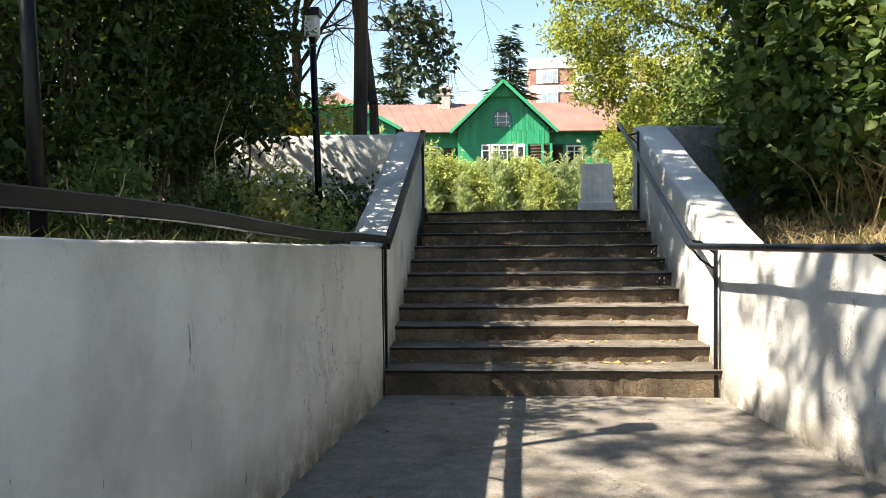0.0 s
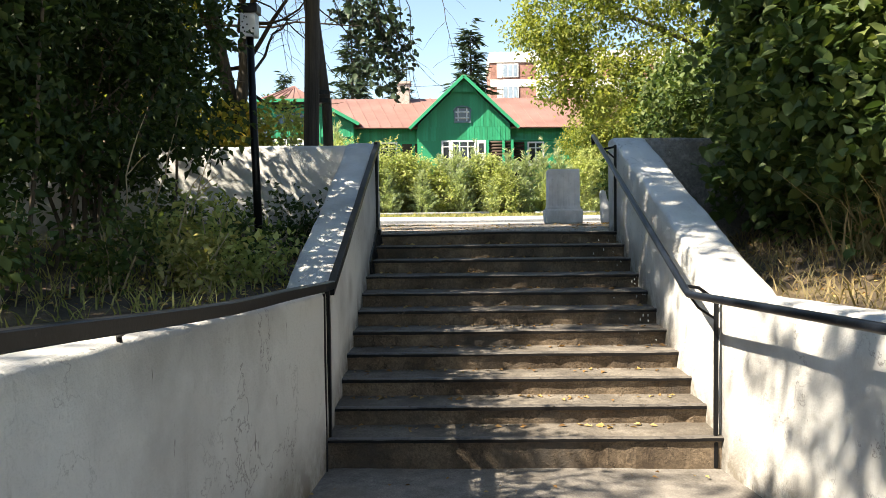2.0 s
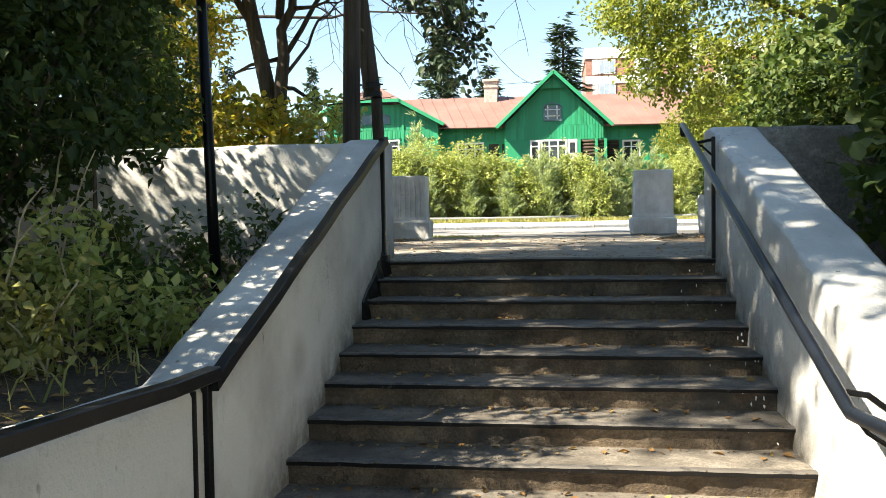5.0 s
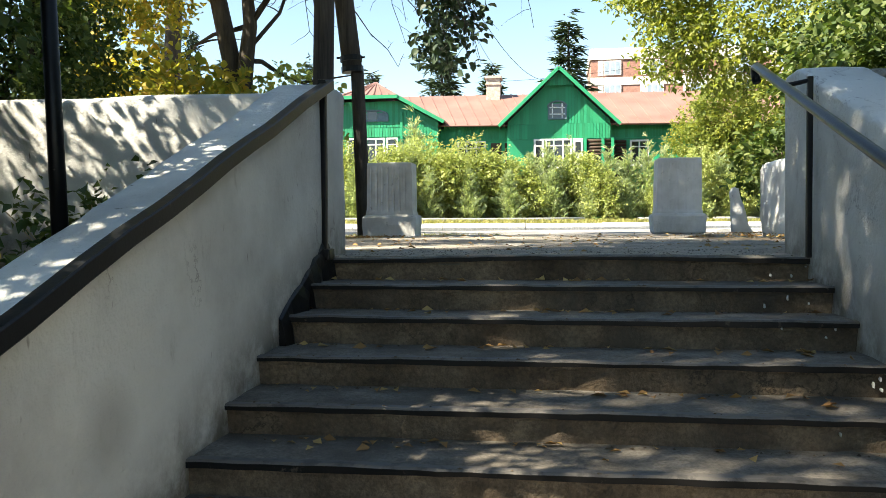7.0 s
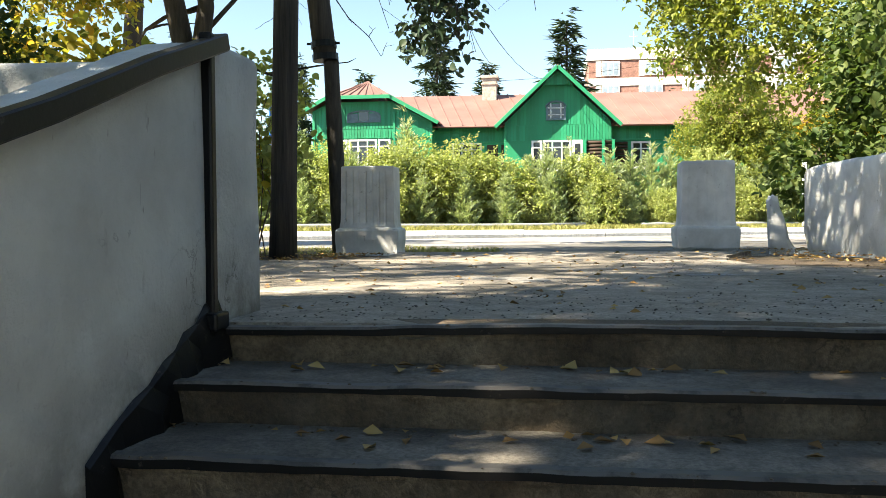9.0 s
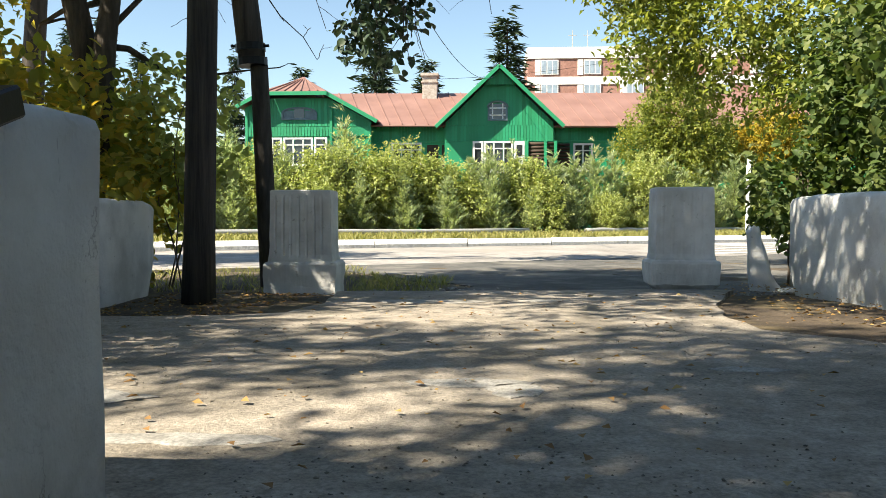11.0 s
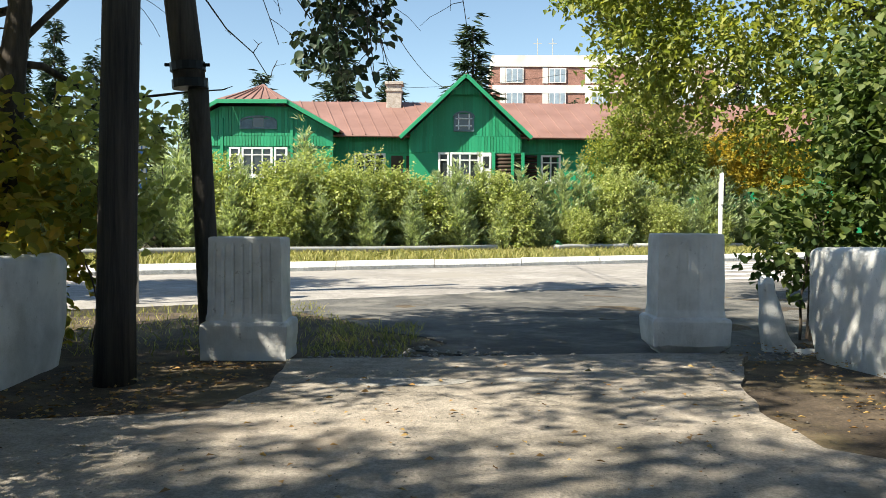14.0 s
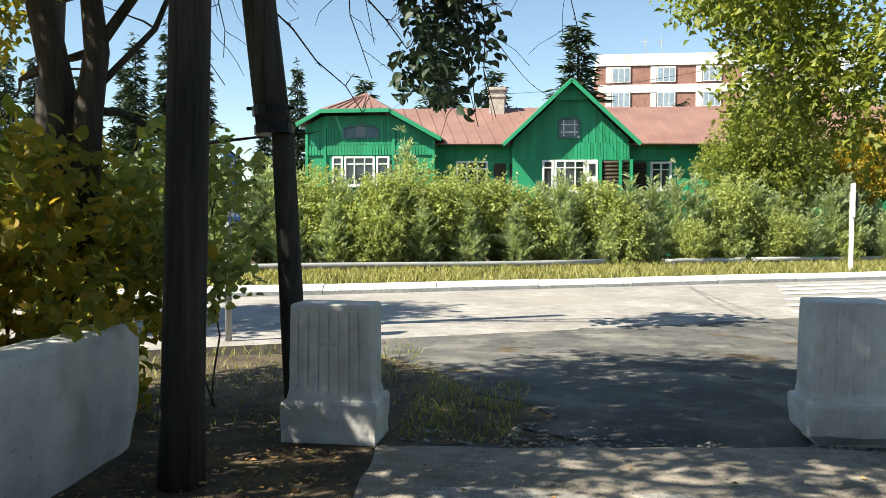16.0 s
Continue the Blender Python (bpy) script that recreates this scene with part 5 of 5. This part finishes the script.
# a tall tree beyond it, with a drooping spray that hangs over the apron
tree("tall_tree", "tall tree with bare twigs and a drooping leafy spray", "tree", [(-8.2, 20.6, 1.2), (-8.15, 20.6, 3.5), (-8.0, 20.7, 6.5), (-7.8, 20.8, 10.0)],
     [((-8.0, 20.7, 6.3), (-2.7, 22.3, 6.9), 0.05), ((-8.0, 20.7, 7.5), (-4.0, 21.5, 9.2), 0.06), ((-8.0, 20.7, 7.0), (-12.9, 19.8, 9.8), 0.07)],
     [(-2.75, 22.2, 6.0, 0.34, 0.32, 0.6), (-2.42, 22.2, 5.35, 0.26, 0.26, 0.36), (-2.3, 22.2, 6.6, 0.42, 0.4, 0.45), (-2.02, 22.2, 5.85, 0.2, 0.2, 0.35), (-2.9, 22.3, 7.1, 0.6, 0.5, 0.4), (-13.2, 19.6, 9.0, 1.9, 1.8, 1.6), (-12.6, 20.4, 10.6, 1.6, 1.6, 1.2)], 1250, 8, 0.19, L_SPRUCE, BARK, 25, 0.24, 0.12, shell=0.25, droop=0.35, ovate=True)

# bushes on the east bank
for blobs, seed, sp in (([(3.6, 6.5, 2.6, 1.2, 1.1, 1.25), (3.4, 7.5, 3.5, 1.2, 1.1, 1.0), (3.0, 7.6, 2.1, 0.7, 0.7, 0.6), (3.15, 5.9, 2.0, 0.6, 0.7, 0.55)], 31, 4200), ([(4.3, 4.6, 2.8, 1.5, 1.2, 1.5), (4.2, 5.2, 4.1, 1.3, 1.2, 1.0)], 32, 3300), ([(5.9, 6.8, 3.1, 1.5, 1.5, 1.7)], 33, 2600), ([(5.2, 2.6, 2.9, 1.5, 1.4, 1.8)], 34, 2600)):
    shrub("maple_bush", "broad leafy maple bush leaning over the bank", "bush", blobs, sp, 8, 0.125, L_BUSH, seed, right_soil, 14, TWIG, "east bank bushes", 0.022, shell=0.45, ovate=seed in (31, 32))
shrub("maple_bush", "dense leafy bush behind the end of the low wall", "bush", [(4.4, 14.9, 3.0, 1.0, 1.3, 1.5), (4.4, 16.8, 2.9, 0.95, 0.9, 1.3), (3.3, 17.0, 2.35, 0.42, 0.4, 0.5), (4.7, 17.2, 4.0, 1.1, 1.2, 0.9), (5.6, 15.6, 3.6, 1.4, 1.5, 1.7)], 4800, 8, 0.11, L_BUSH, 35, upper_soil, 18, TWIG, "", 0.022, shell=0.45, ovate=True)
shrub("maple_bush", "leafy bush behind the plaza's low wall", "bush", [(4.9, 10.8, 3.0, 1.2, 1.5, 1.5), (5.0, 12.8, 3.4, 1.2, 1.4, 1.5)], 3000, 8, 0.11, L_BUSH, 36, upper_soil, 14, TWIG)
# elm with yellow-green foliage over the apron's east side
tree("elm_tree", "spreading elm with light yellow-green foliage", "tree", [(8.3, 21.5, 1.2), (8.2, 21.4, 3.0), (7.9, 21.3, 4.8), (7.3, 21.2, 7.0), (6.8, 21.0, 9.5)],
     [((7.9, 21.3, 4.6), (1.9, 20.8, 6.9), 0.09), ((7.5, 21.2, 6.2), (1.8, 21.4, 8.6), 0.08), ((8.0, 21.3, 4.0), (10.5, 20.0, 7.5), 0.09), ((7.2, 21.1, 7.4), (5.2, 19.4, 10.5), 0.07), ((8.1, 21.4, 3.6), (5.6, 19.0, 5.6), 0.06)],
     [(2.4, 20.6, 4.9, 0.8, 0.9, 0.6), (2.0, 20.8, 6.0, 0.75, 0.8, 0.6), (2.3, 20.8, 6.4, 1.3, 1.2, 0.9), (2.0, 21.2, 8.2, 1.3, 1.2, 1.0), (3.4, 20.6, 4.9, 1.2, 1.2, 0.9), (4.2, 20.4, 7.2, 1.6, 1.4, 1.1), (5.4, 20.2, 5.4, 1.5, 1.4, 1.2), (6.2, 20.6, 8.6, 1.8, 1.6, 1.2), (7.6, 20.4, 6.4, 1.8, 1.6, 1.5), (10.0, 20.2, 6.4, 2.0, 1.7, 1.9), (8.2, 21.0, 9.2, 2.4, 2.0, 1.7), (6.2, 19.6, 4.0, 1.4, 1.2, 0.8), (8.6, 19.6, 4.2, 1.7, 1.3, 1.2), (3.6, 20.8, 9.6, 1.6, 1.4, 0.9), (4.6, 20.0, 3.9, 0.9, 0.9, 0.6)], 9200, 8, 0.12, L_ELM, PALEBARK, 41, 0.20, 0.09, shell=0.3)
tree("maple_tree", "small yellow-green maple in front of the house", "tree", [(8.4, 48.0, 1.2), (8.4, 48.0, 3.5), (8.3, 47.9, 6.4)], [((8.4, 48.0, 3.4), (6.9, 47.4, 6.8), 0.06), ((8.35, 47.9, 4.0), (10.1, 47.8, 7.0), 0.06)],
     [(7.1, 47.3, 5.5, 1.3, 1.2, 1.6), (8.5, 47.5, 7.2, 1.5, 1.4, 1.6), (10.1, 47.6, 5.7, 1.4, 1.3, 1.7), (8.6, 47.2, 4.5, 1.7, 1.3, 1.0)], 2900, 8, 0.17, L_ELM, BARK, 42, 0.14, 0.06, shell=0.3)
tree("golden_tree", "small golden-leaved tree by the hedge", "tree", [(13.9, 49.4, 1.2), (13.9, 49.4, 3.2), (13.8, 49.4, 5.8)], [((13.9, 49.4, 3.0), (12.4, 49.2, 5.8), 0.05), ((13.9, 49.4, 3.4), (15.5, 49.3, 6.2), 0.05)],
     [(12.6, 48.9, 5.0, 1.4, 1.1, 1.5), (14.1, 49.1, 6.1, 1.6, 1.2, 1.6), (15.5, 49.1, 5.0, 1.4, 1.1, 1.5)], 2000, 8, 0.17, L_GOLD, BARK, 43, 0.12, 0.05, shell=0.3)
for k, (x, y, s) in enumerate(((21.0, 47.2, 1.3), (26.5, 48.5, 1.4), (32.0, 51.5, 1.4))):
    tree("roadside_tree", "leafy roadside tree with green and yellow foliage", "tree", [(x, y, 1.2), (x, y, 4.0), (x, y, 8.0 * s)], [((x, y, 3.5), (x - 2, y - 0.5, 6.5), 0.08), ((x, y, 4.2), (x + 2, y, 7.5), 0.08)],
         [(x - 1.6, y - 0.5, 4.2, 2.0, 1.6, 1.7), (x + 1.4, y, 5.0, 2.0, 1.7, 2.0), (x - 0.4, y, 7.2 * s, 2.4, 2.0, 2.2), (x - 2.2, y, 6.0, 1.6, 1.5, 1.4)], 2600, 8, 0.19, L_ELM if k != 1 else L_BUSH, BARK, 50 + k, 0.18, 0.08, shell=0.3)
for k, (x, y) in enumerate(((-17.5, 33.5), (-22.5, 38.0), (-16.5, 28.5))):
    shrub("roadside_bush", "rounded green roadside bush", "bush", [(x, y, 2.6, 2.2, 1.6, 1.7), (x + 1.2, y + 0.3, 3.6, 1.6, 1.3, 1.2)], 1900, 8, 0.16, L_BUSH, 60 + k, upper_soil, 9, TWIG, "roadside bushes")


# ---- unseen high trees, added over the terraces to dapple sun and block sky light ----
def shade_tree(seed, sprigs):
    return tree("unseen_shade_tree", "unseen tall tree with a high broken crown, added for shade", "tree", [(0, 0, -0.4), (0.05, 0, 2.0), (0.0, 0.1, 4.5), (0.1, 0, 8.0)],
                [((0, 0, 4.6), (2.0, 0.6, 7.4), 0.07), ((0, 0, 4.8), (-1.9, 0.9, 7.8), 0.07), ((0.05, 0, 5.2), (0.3, -2.2, 7.6), 0.06), ((0.05, 0, 5.6), (0.2, 2.2, 8.2), 0.06)],
                [(1.7, 0.3, 7.4, 1.3, 1.2, 0.9), (-1.6, 0.9, 7.6, 1.4, 1.2, 1.0), (0.2, -1.9, 7.2, 1.3, 1.2, 0.9), (0.3, 2.0, 7.9, 1.3, 1.2, 1.0), (0.1, 0.2, 9.0, 1.9, 1.8, 1.1), (2.6, -1.4, 8.2, 0.9, 0.9, 0.7), (-2.4, -1.2, 8.4, 1.0, 1.0, 0.8)],
                sprigs, 8, 0.15, L_BUSH, BARK, seed, 0.19, 0.08, shell=0.2)


shade_trees = [shade_tree(61, 3300), shade_tree(62, 760), shade_tree(63, 1600)]
shade_trees[0].matrix_basis = pose(-4.3, 4.9, 1.1, 0, 0, 20)
shade_trees[1].matrix_basis = pose(-5.1, -2.3, 1.1, 0, 0, 70)
shade_trees[2].matrix_basis = pose(-10.9, 7.6, 1.35, 0, 0, 150)
# more unseen copies: most only cut sky light, the last shades the gate
for kind, x, y, z, turn in ((0, -11.5, -3.0, 1.0, 10), (0, 7.6, 3.0, 1.3, 200), (0, 8.4, 9.6, 1.35, 310), (0, 5.0, -5.0, 1.0, 80), (0, -4.5, -8.0, 0.9, 33), (0, 8.0, -1.5, 1.1, 5), (1, -5.6, 12.4, 1.35, 120)):
    copy_thing(shade_trees[kind], pose(x, y, z, 0, 0, turn))
copy_thing(shade_trees[2], pose(-6.3, 5.5, 1.1, 0, 0, 240) @ Matrix.Diagonal((0.95, 0.95, 1.5, 1.0)))    # a stretched unseen copy, added to shade the plaza's east side


# ---- hedge of young pines and leafy bushes ----
def hedge_leafy(seed, w, h):
    t = thing("hedge_bush", "rounded light green hedge bush along the verge", "hedge bush", "hedge")
    g = random.Random(seed)
    blobs = [(g.uniform(-0.5, 0.5) * w, g.uniform(-0.3, 0.4), h * f, w * g.uniform(0.5, 0.75), 0.8, h * 0.3) for f in (0.22, 0.35, 0.5, 0.62, 0.72)]
    for i, b in enumerate(blobs):
        part("stem", limb((g.uniform(-0.4, 0.4), 0.1, -0.1), (b[0], b[1], b[2]), 0.03, 0.008, seed * 3 + i, 0.12, 6, 5)[0], TWIG, t)
    part("crown", crown_mesh("hedge_leaves", blobs, 1700, 8, 0.13, L_HEDGE, seed, shell=0.4), L_HEDGE, t)
    return t


def conifer_mesh(name, h, w, tiers, per, needle, mat, seed, up=0.25, first=0.05, fan=16):
    """Whorled branches set with needle sprays, narrowing to a leader."""
    g = np.random.default_rng(seed)
    P, D, U, L, W = [], [], [], [], []
    for i in range(tiers):
        f = first + (1 - first) * (i / tiers) ** 0.92
        z = h * f
        rad = w * (1 - f) ** 0.75 * g.uniform(0.75, 1.12) + 0.03 * w
        n = max(4, int(per * (0.35 + 0.65 * (1 - f))))
        for a in np.linspace(0, 6.283, n, endpoint=False) + g.uniform(0, 6.28):
            a += g.normal() * 0.25
            r = rad * g.uniform(0.5, 1.15)
            zj = z + g.normal() * 0.75 * h / tiers
            d = np.array([math.cos(a), math.sin(a), up + g.normal() * 0.12])
            m = max(3, int(fan * r / w) + 2)
            for k in range(m):
                q = (k + 0.6) / m
                base = np.array([0, 0, zj]) + d * r * q + np.array([0, 0, 0.08 * h / tiers * math.sin(q * 3)])
                for s in (-1, 1, 0):
                    sd = np.array([-math.sin(a), math.cos(a), 0]) * s
                    P.append(base + g.normal(size=3) * needle * 0.15)
                    D.append(d * 0.9 + sd * 0.8 + np.array([0, 0, up * 0.6]) + g.normal(size=3) * 0.35)
                    U.append(np.array([0, 0, 1.0]) + g.normal(size=3) * 0.6)
                    L.append(needle * g.uniform(0.7, 1.2))
                    W.append(needle * g.uniform(0.16, 0.3))
    V, T = leaf_arrays(np.array(P), np.array(D), np.array(U), np.array(L), np.array(W), 0.15)
    return tri_mesh(name, V, T, mat)


def hedge_pine(seed, h, w):
    t = thing("young_pine", "bushy young pine with grey-green needles in the hedge", "pine", "hedge")
    part("trunk", tube([(0, 0, -0.1), (0.02, 0, h * 0.5), (0, 0, h * 0.97)], [0.05, 0.035, 0.01], 7), BARK, t)
    part("crown", conifer_mesh("pine_needles", h, w, 15, 15, 0.26, L_PINE, seed, 0.75, 0.02, 11), L_PINE, t)
    return t


leafies = [hedge_leafy(70 + i, w, h) for i, (w, h) in enumerate(((1.5, 3.2), (1.3, 2.8), (1.7, 3.5)))]
pines = [hedge_pine(80 + i, h, w) for i, (h, w) in enumerate(((3.5, 1.25), (3.0, 1.1), (3.9, 1.3)))]
g = random.Random(17)
x = -15.0
used = set()
while x < 17.5:
    leafy = g.random() < (0.42 if -4.5 < x < 1.5 else 0.25)
    pool = leafies if leafy else pines
    j = g.randrange(3)
    s = g.uniform(0.9, 1.05) * (1.03 if x < -4 else (1.0 if x < 4 else 0.98))
    m = Matrix.Translation((x, road_y(x * 0.85, 41.6) + g.uniform(-0.6, 0.7), 1.33)) @ pose(0, 0, 0, 0, 0, g.uniform(0, 360)) @ Matrix.Scale(s, 4)
    o = pool[j]
    if (leafy, j) in used:
        o = copy_thing(o, Matrix.Identity(4))
    used.add((leafy, j))
    o.matrix_basis = m
    x += g.uniform(0.72, 1.0)
# second, lower row that closes the hedge towards the verge
x = -14.5
while x < 18:
    leafy = g.random() < 0.4
    o = copy_thing((leafies if leafy else pines)[g.randrange(3)], Matrix.Identity(4))
    o.matrix_basis = Matrix.Translation((x, road_y(x * 0.85, 40.5) + g.uniform(-0.2, 0.3), 1.33)) @ pose(0, 0, 0, 0, 0, g.uniform(0, 360)) @ Matrix.Scale(g.uniform(0.55, 0.78), 4)
    x += g.uniform(1.2, 1.9)
tall = [(-6.3, 40.6, 1.2), (-10.6, 38.6, 1.15), (-14.0, 37.2, 1.2)]
for x, y, s in tall:
    o = copy_thing(pines[2], Matrix.Identity(4))
    o.matrix_basis = Matrix.Translation((x, y, 1.33)) @ pose(0, 0, 0, 0, 0, x * 50) @ Matrix.Scale(s, 4)


# ---- far conifers ----
def spruce(seed, h, w, label):
    t = thing("spruce_tree", label, "spruce", "far conifers")
    part("trunk", tube([(0, 0, -0.3), (0.05, 0, h * 0.5), (0, 0, h * 0.99)], [0.22, 0.13, 0.02], 8), BARK, t)
    part("crown", conifer_mesh("spruce_needles", h, w, 34, 15, 0.62, L_SPRUCE, seed, -0.10, 0.10, 9), L_SPRUCE, t)
    return t


kinds = [spruce(90, 14.5, 2.6, "tall dark spruce behind the house"), spruce(91, 15.0, 2.2, "slender dark spruce behind the house"), spruce(92, 12.0, 2.3, "dark spruce on the skyline")]
spots = [(0, -9.1, 70, 1.12, 1.25), (2, -14.8, 70, 1.02, 1.2), (2, -5.1, 70, 1.06, 1.2), (1, 0.95, 70, 1.07, 1.5), (1, -30.3, 70, 1.10, 1.0), (1, -33.0, 70, 1.05, 1.0), (1, -35.0, 72, 0.95, 1.1), (1, -27.4, 70, 0.92, 1.0), (1, -20.0, 70, 0.90, 0.9), (2, -38.0, 71, 1.1, 1.0), (2, 9.5, 78, 0.95, 1.0), (0, -41.5, 70, 1.0, 1.0), (0, -45.5, 72, 1.05, 1.0), (1, 16.0, 76, 1.0, 1.0), (0, 22.0, 74, 1.0, 1.0), (2, -24.0, 74, 0.8, 1.0)]
first = set()
for kind, x, y, s, wd in spots:
    o = kinds[kind]
    if kind in first:
        o = copy_thing(o, Matrix.Identity(4))
    first.add(kind)
    o.matrix_basis = Matrix.Translation((x, y, 1.3)) @ pose(0, 0, 0, 0, 0, x * 37) @ Matrix.Diagonal((s * wd, s * wd, s, 1))


# ---- grass, litter ----
R2 = np.random.default_rng(7)
def scatter(n, x0, x1, y0, y1, ok=None):
    p = np.column_stack([R2.uniform(x0, x1, n), R2.uniform(y0, y1, n)])
    return p if ok is None else p[np.array([ok(a, b) for a, b in p])]


def verge(n):
    p = scatter(n, -24, 26, 0, 8.6)
    p[:, 1] = 32.6 + SLOPE * p[:, 0] + p[:, 1] * 0.93
    return p


def stuff(name, me, label, category):
    tagged(new(name, me), label, category, kind="stuff")


stuff("verge_grass", blades("verge_grass", verge(34000), 0.24, lambda x, y: 1.41, L_GRASS, 1, 0.020, 0.4), "long yellowing grass on the verge behind the kerb", "grass")
stuff("gate_grass", blades("gate_grass", np.vstack([scatter(700, -1.9, -0.85, 15.6, 18.2), scatter(4500, -9, -1.4, 15.6, 21.2, lambda a, b: b < 22.9 + 0.55 * a and a < -0.8 - (b - 15) * 0.3)]), 0.09, upper_soil, L_GRASS, 2, 0.006, 0.7), "short sparse grass beside the gate block", "grass")
stuff("west_bank_grass", blades("west_bank_grass", scatter(2600, -5.5, -1.58, -1.0, 8.55, lambda a, b: a < left_face(b) - 0.32), 0.15, left_soil, L_GRASS, 3, 0.006, 0.6), "thin shaded grass on the terrace", "grass")
stuff("east_bank_grass", blades("east_bank_grass", scatter(6500, 1.75, 6.0, 0.0, 8.5, lambda a, b: a > right_face(b) + 0.36), 0.15, right_soil, L_DRY, 4, 0.006, 0.75), "dry yellow grass on the bank", "grass")
stuff("east_bank_tufts", blades("east_bank_tufts", np.vstack([R2.normal(c, 0.17, (260, 2)) for c in ((2.9, 5.8), (3.2, 5.0), (3.5, 4.4), (3.7, 5.5), (3.9, 4.0))]), 0.62, right_soil, L_DRY, 5, 0.007, 0.55), "tall dry grass tufts under the bushes", "grass")


def litter(name, XY, zfn, size, seed, label):
    g = np.random.default_rng(seed)
    n = len(XY)
    P = np.column_stack([XY, [zfn(a, b) + 0.006 for a, b in XY]])
    a = g.uniform(0, 6.28, n)
    D = np.column_stack([np.cos(a), np.sin(a), g.uniform(-0.04, 0.12, n)])
    U = np.array([0, 0, 1.0]) + g.normal(size=(n, 3)) * 0.3
    L = size * g.uniform(0.5, 1.3, n)
    V, T = leaf_arrays(P, D, U, L, L * 0.6, 0.2)
    tagged(new(name, tri_mesh(name, V, T, L_FALLEN)), label, "fallen leaves", kind="stuff")


def step_z(x, y):
    i = max(0, min(11, int((y - FOOT) / GOING) + 1))
    return RISE * i + 0.004 if i else LOW


pts = []
for i in range(1, 11):
    n = 30
    y = FOOT + GOING * (i - 1)
    q = np.column_stack([R2.uniform(-1.2, 1.25, n), y + 0.08 + R2.beta(4, 1.5, n) * (GOING - 0.09)])
    pts.append(q)
litter("step_litter", np.vstack(pts), step_z, 0.055, 1, "dry brown leaves lying on the treads")
litter("floor_litter", scatter(160, -1.6, 1.7, 0, 4.75), lambda a, b: LOW + 0.008, 0.035, 2, "a few dry leaves on the concrete")
litter("plaza_litter", np.vstack([scatter(420, -3.4, 2.8, 8.6, 14.9), scatter(260, 2.0, 2.9, 12.5, 16.2)]), lambda a, b: TOP + 0.010, 0.045, 3, "scattered dry leaves on the plaza")
litter("soil_litter", np.vstack([scatter(900, -3.6, -1.8, 11.8, 15.2, lambda a, b: a < -1.9 - (15 - b) * 0.28), scatter(500, -3.0, -1.6, 4.0, 8.5), scatter(700, 1.8, 4.5, 3.0, 8.5)]), lambda a, b: (upper_soil(a, b) if b > 8.7 else (left_soil(a, b) if a < 0 else right_soil(a, b))) + 0.008, 0.05, 4, "brown leaf litter on the soil")
for k, (x, y, w, d) in enumerate(((-0.45, 10.6, 0.28, 0.10), (-0.25, 10.45, 0.12, 0.14), (-2.2, 10.2, 0.42, 0.16), (-0.9, 14.2, 0.5, 0.16), (0.9, 11.0, 0.2, 0.06), (-1.4, 9.6, 0.35, 0.08), (0.1, 14.3, 0.18, 0.10))):
    rings = [[(x + w * s * math.cos(a) * (1 + 0.35 * noise.noise(Vector((math.cos(a) * 2, math.sin(a) * 2, k)))), y + d * s * math.sin(a) * (1 + 0.5 * noise.noise(Vector((math.cos(a) * 3, math.sin(a) * 3, k + 5)))), z) for a in [2 * math.pi * q / 28 for q in range(28)]] for s, z in ((1.0, TOP - 0.02), (1.0, TOP + 0.003), (0.85, TOP + 0.0065))]
    tagged(part("cement_patch", loft(rings), PATCH), "pale smooth cement patch on the pavement", "cement patch", "cement patches", kind="structure")


# ---- grit on the plaza and rubble along the slab's broken edge ----
def stones(name, XY, zfn, size, mat, seed, label):
    """Many small angular stones as one piece of stuff."""
    g = np.random.default_rng(seed)
    n = len(XY)
    P = np.column_stack([XY, [zfn(a, b) for a, b in XY]])
    r = size * g.uniform(0.4, 1.3, n)[:, None]
    a = g.uniform(0, 6.28, n)
    X = np.column_stack([np.cos(a), np.sin(a), np.zeros(n)]) * r * g.uniform(0.7, 1.4, (n, 1))
    Y = np.column_stack([-np.sin(a), np.cos(a), np.zeros(n)]) * r
    Z = np.array([0, 0, 1.0]) * r * g.uniform(0.4, 0.8, (n, 1)) + (X + Y) * g.uniform(-0.3, 0.3, (n, 1))
    V = np.stack([P + X, P + Y, P - X, P - Y, P + Z, P - Z * 0.4], 1).reshape(-1, 3)
    i = np.arange(n)[:, None] * 6
    T = np.stack([np.hstack([i + q for q in t]) for t in ((0, 1, 4), (1, 2, 4), (2, 3, 4), (3, 0, 4), (1, 0, 5), (2, 1, 5), (3, 2, 5), (0, 3, 5))], 1).reshape(-1, 3)
    tagged(new(name, tri_mesh(name, V, T, mat)), label, name, kind="stuff")


stones("grit", np.vstack([scatter(1500, -3.2, 2.4, 8.5, 14.8), scatter(500, -1.2, 1.25, 8.4, 9.6)]), lambda a, b: TOP + 0.001, 0.0065, TREAD, 11, "fine grit and crumbs scattered over the pavement")
stones("rubble", np.vstack([R2.normal((-0.25, 15.62), (0.35, 0.12), (70, 2)), R2.normal((-0.7, 16.0), (0.3, 0.3), (50, 2)), R2.normal((2.55, 15.85), (0.3, 0.2), (40, 2)), scatter(120, -1.8, 2.0, 15.35, 15.9)]), lambda a, b: upper_soil(a, b) + 0.012, 0.030, PATCH, 12, "broken concrete crumbs along the pavement's edge")
stones("step_crumbs", np.vstack([np.column_stack([R2.uniform(-1.2, 1.25, 60), FOOT + GOING * k + 0.27 + R2.beta(3, 1.5, 60) * 0.09]) for k in range(10)]), step_z, 0.007, STEP, 13, "crumbs and dust gathered at the back of the treads")
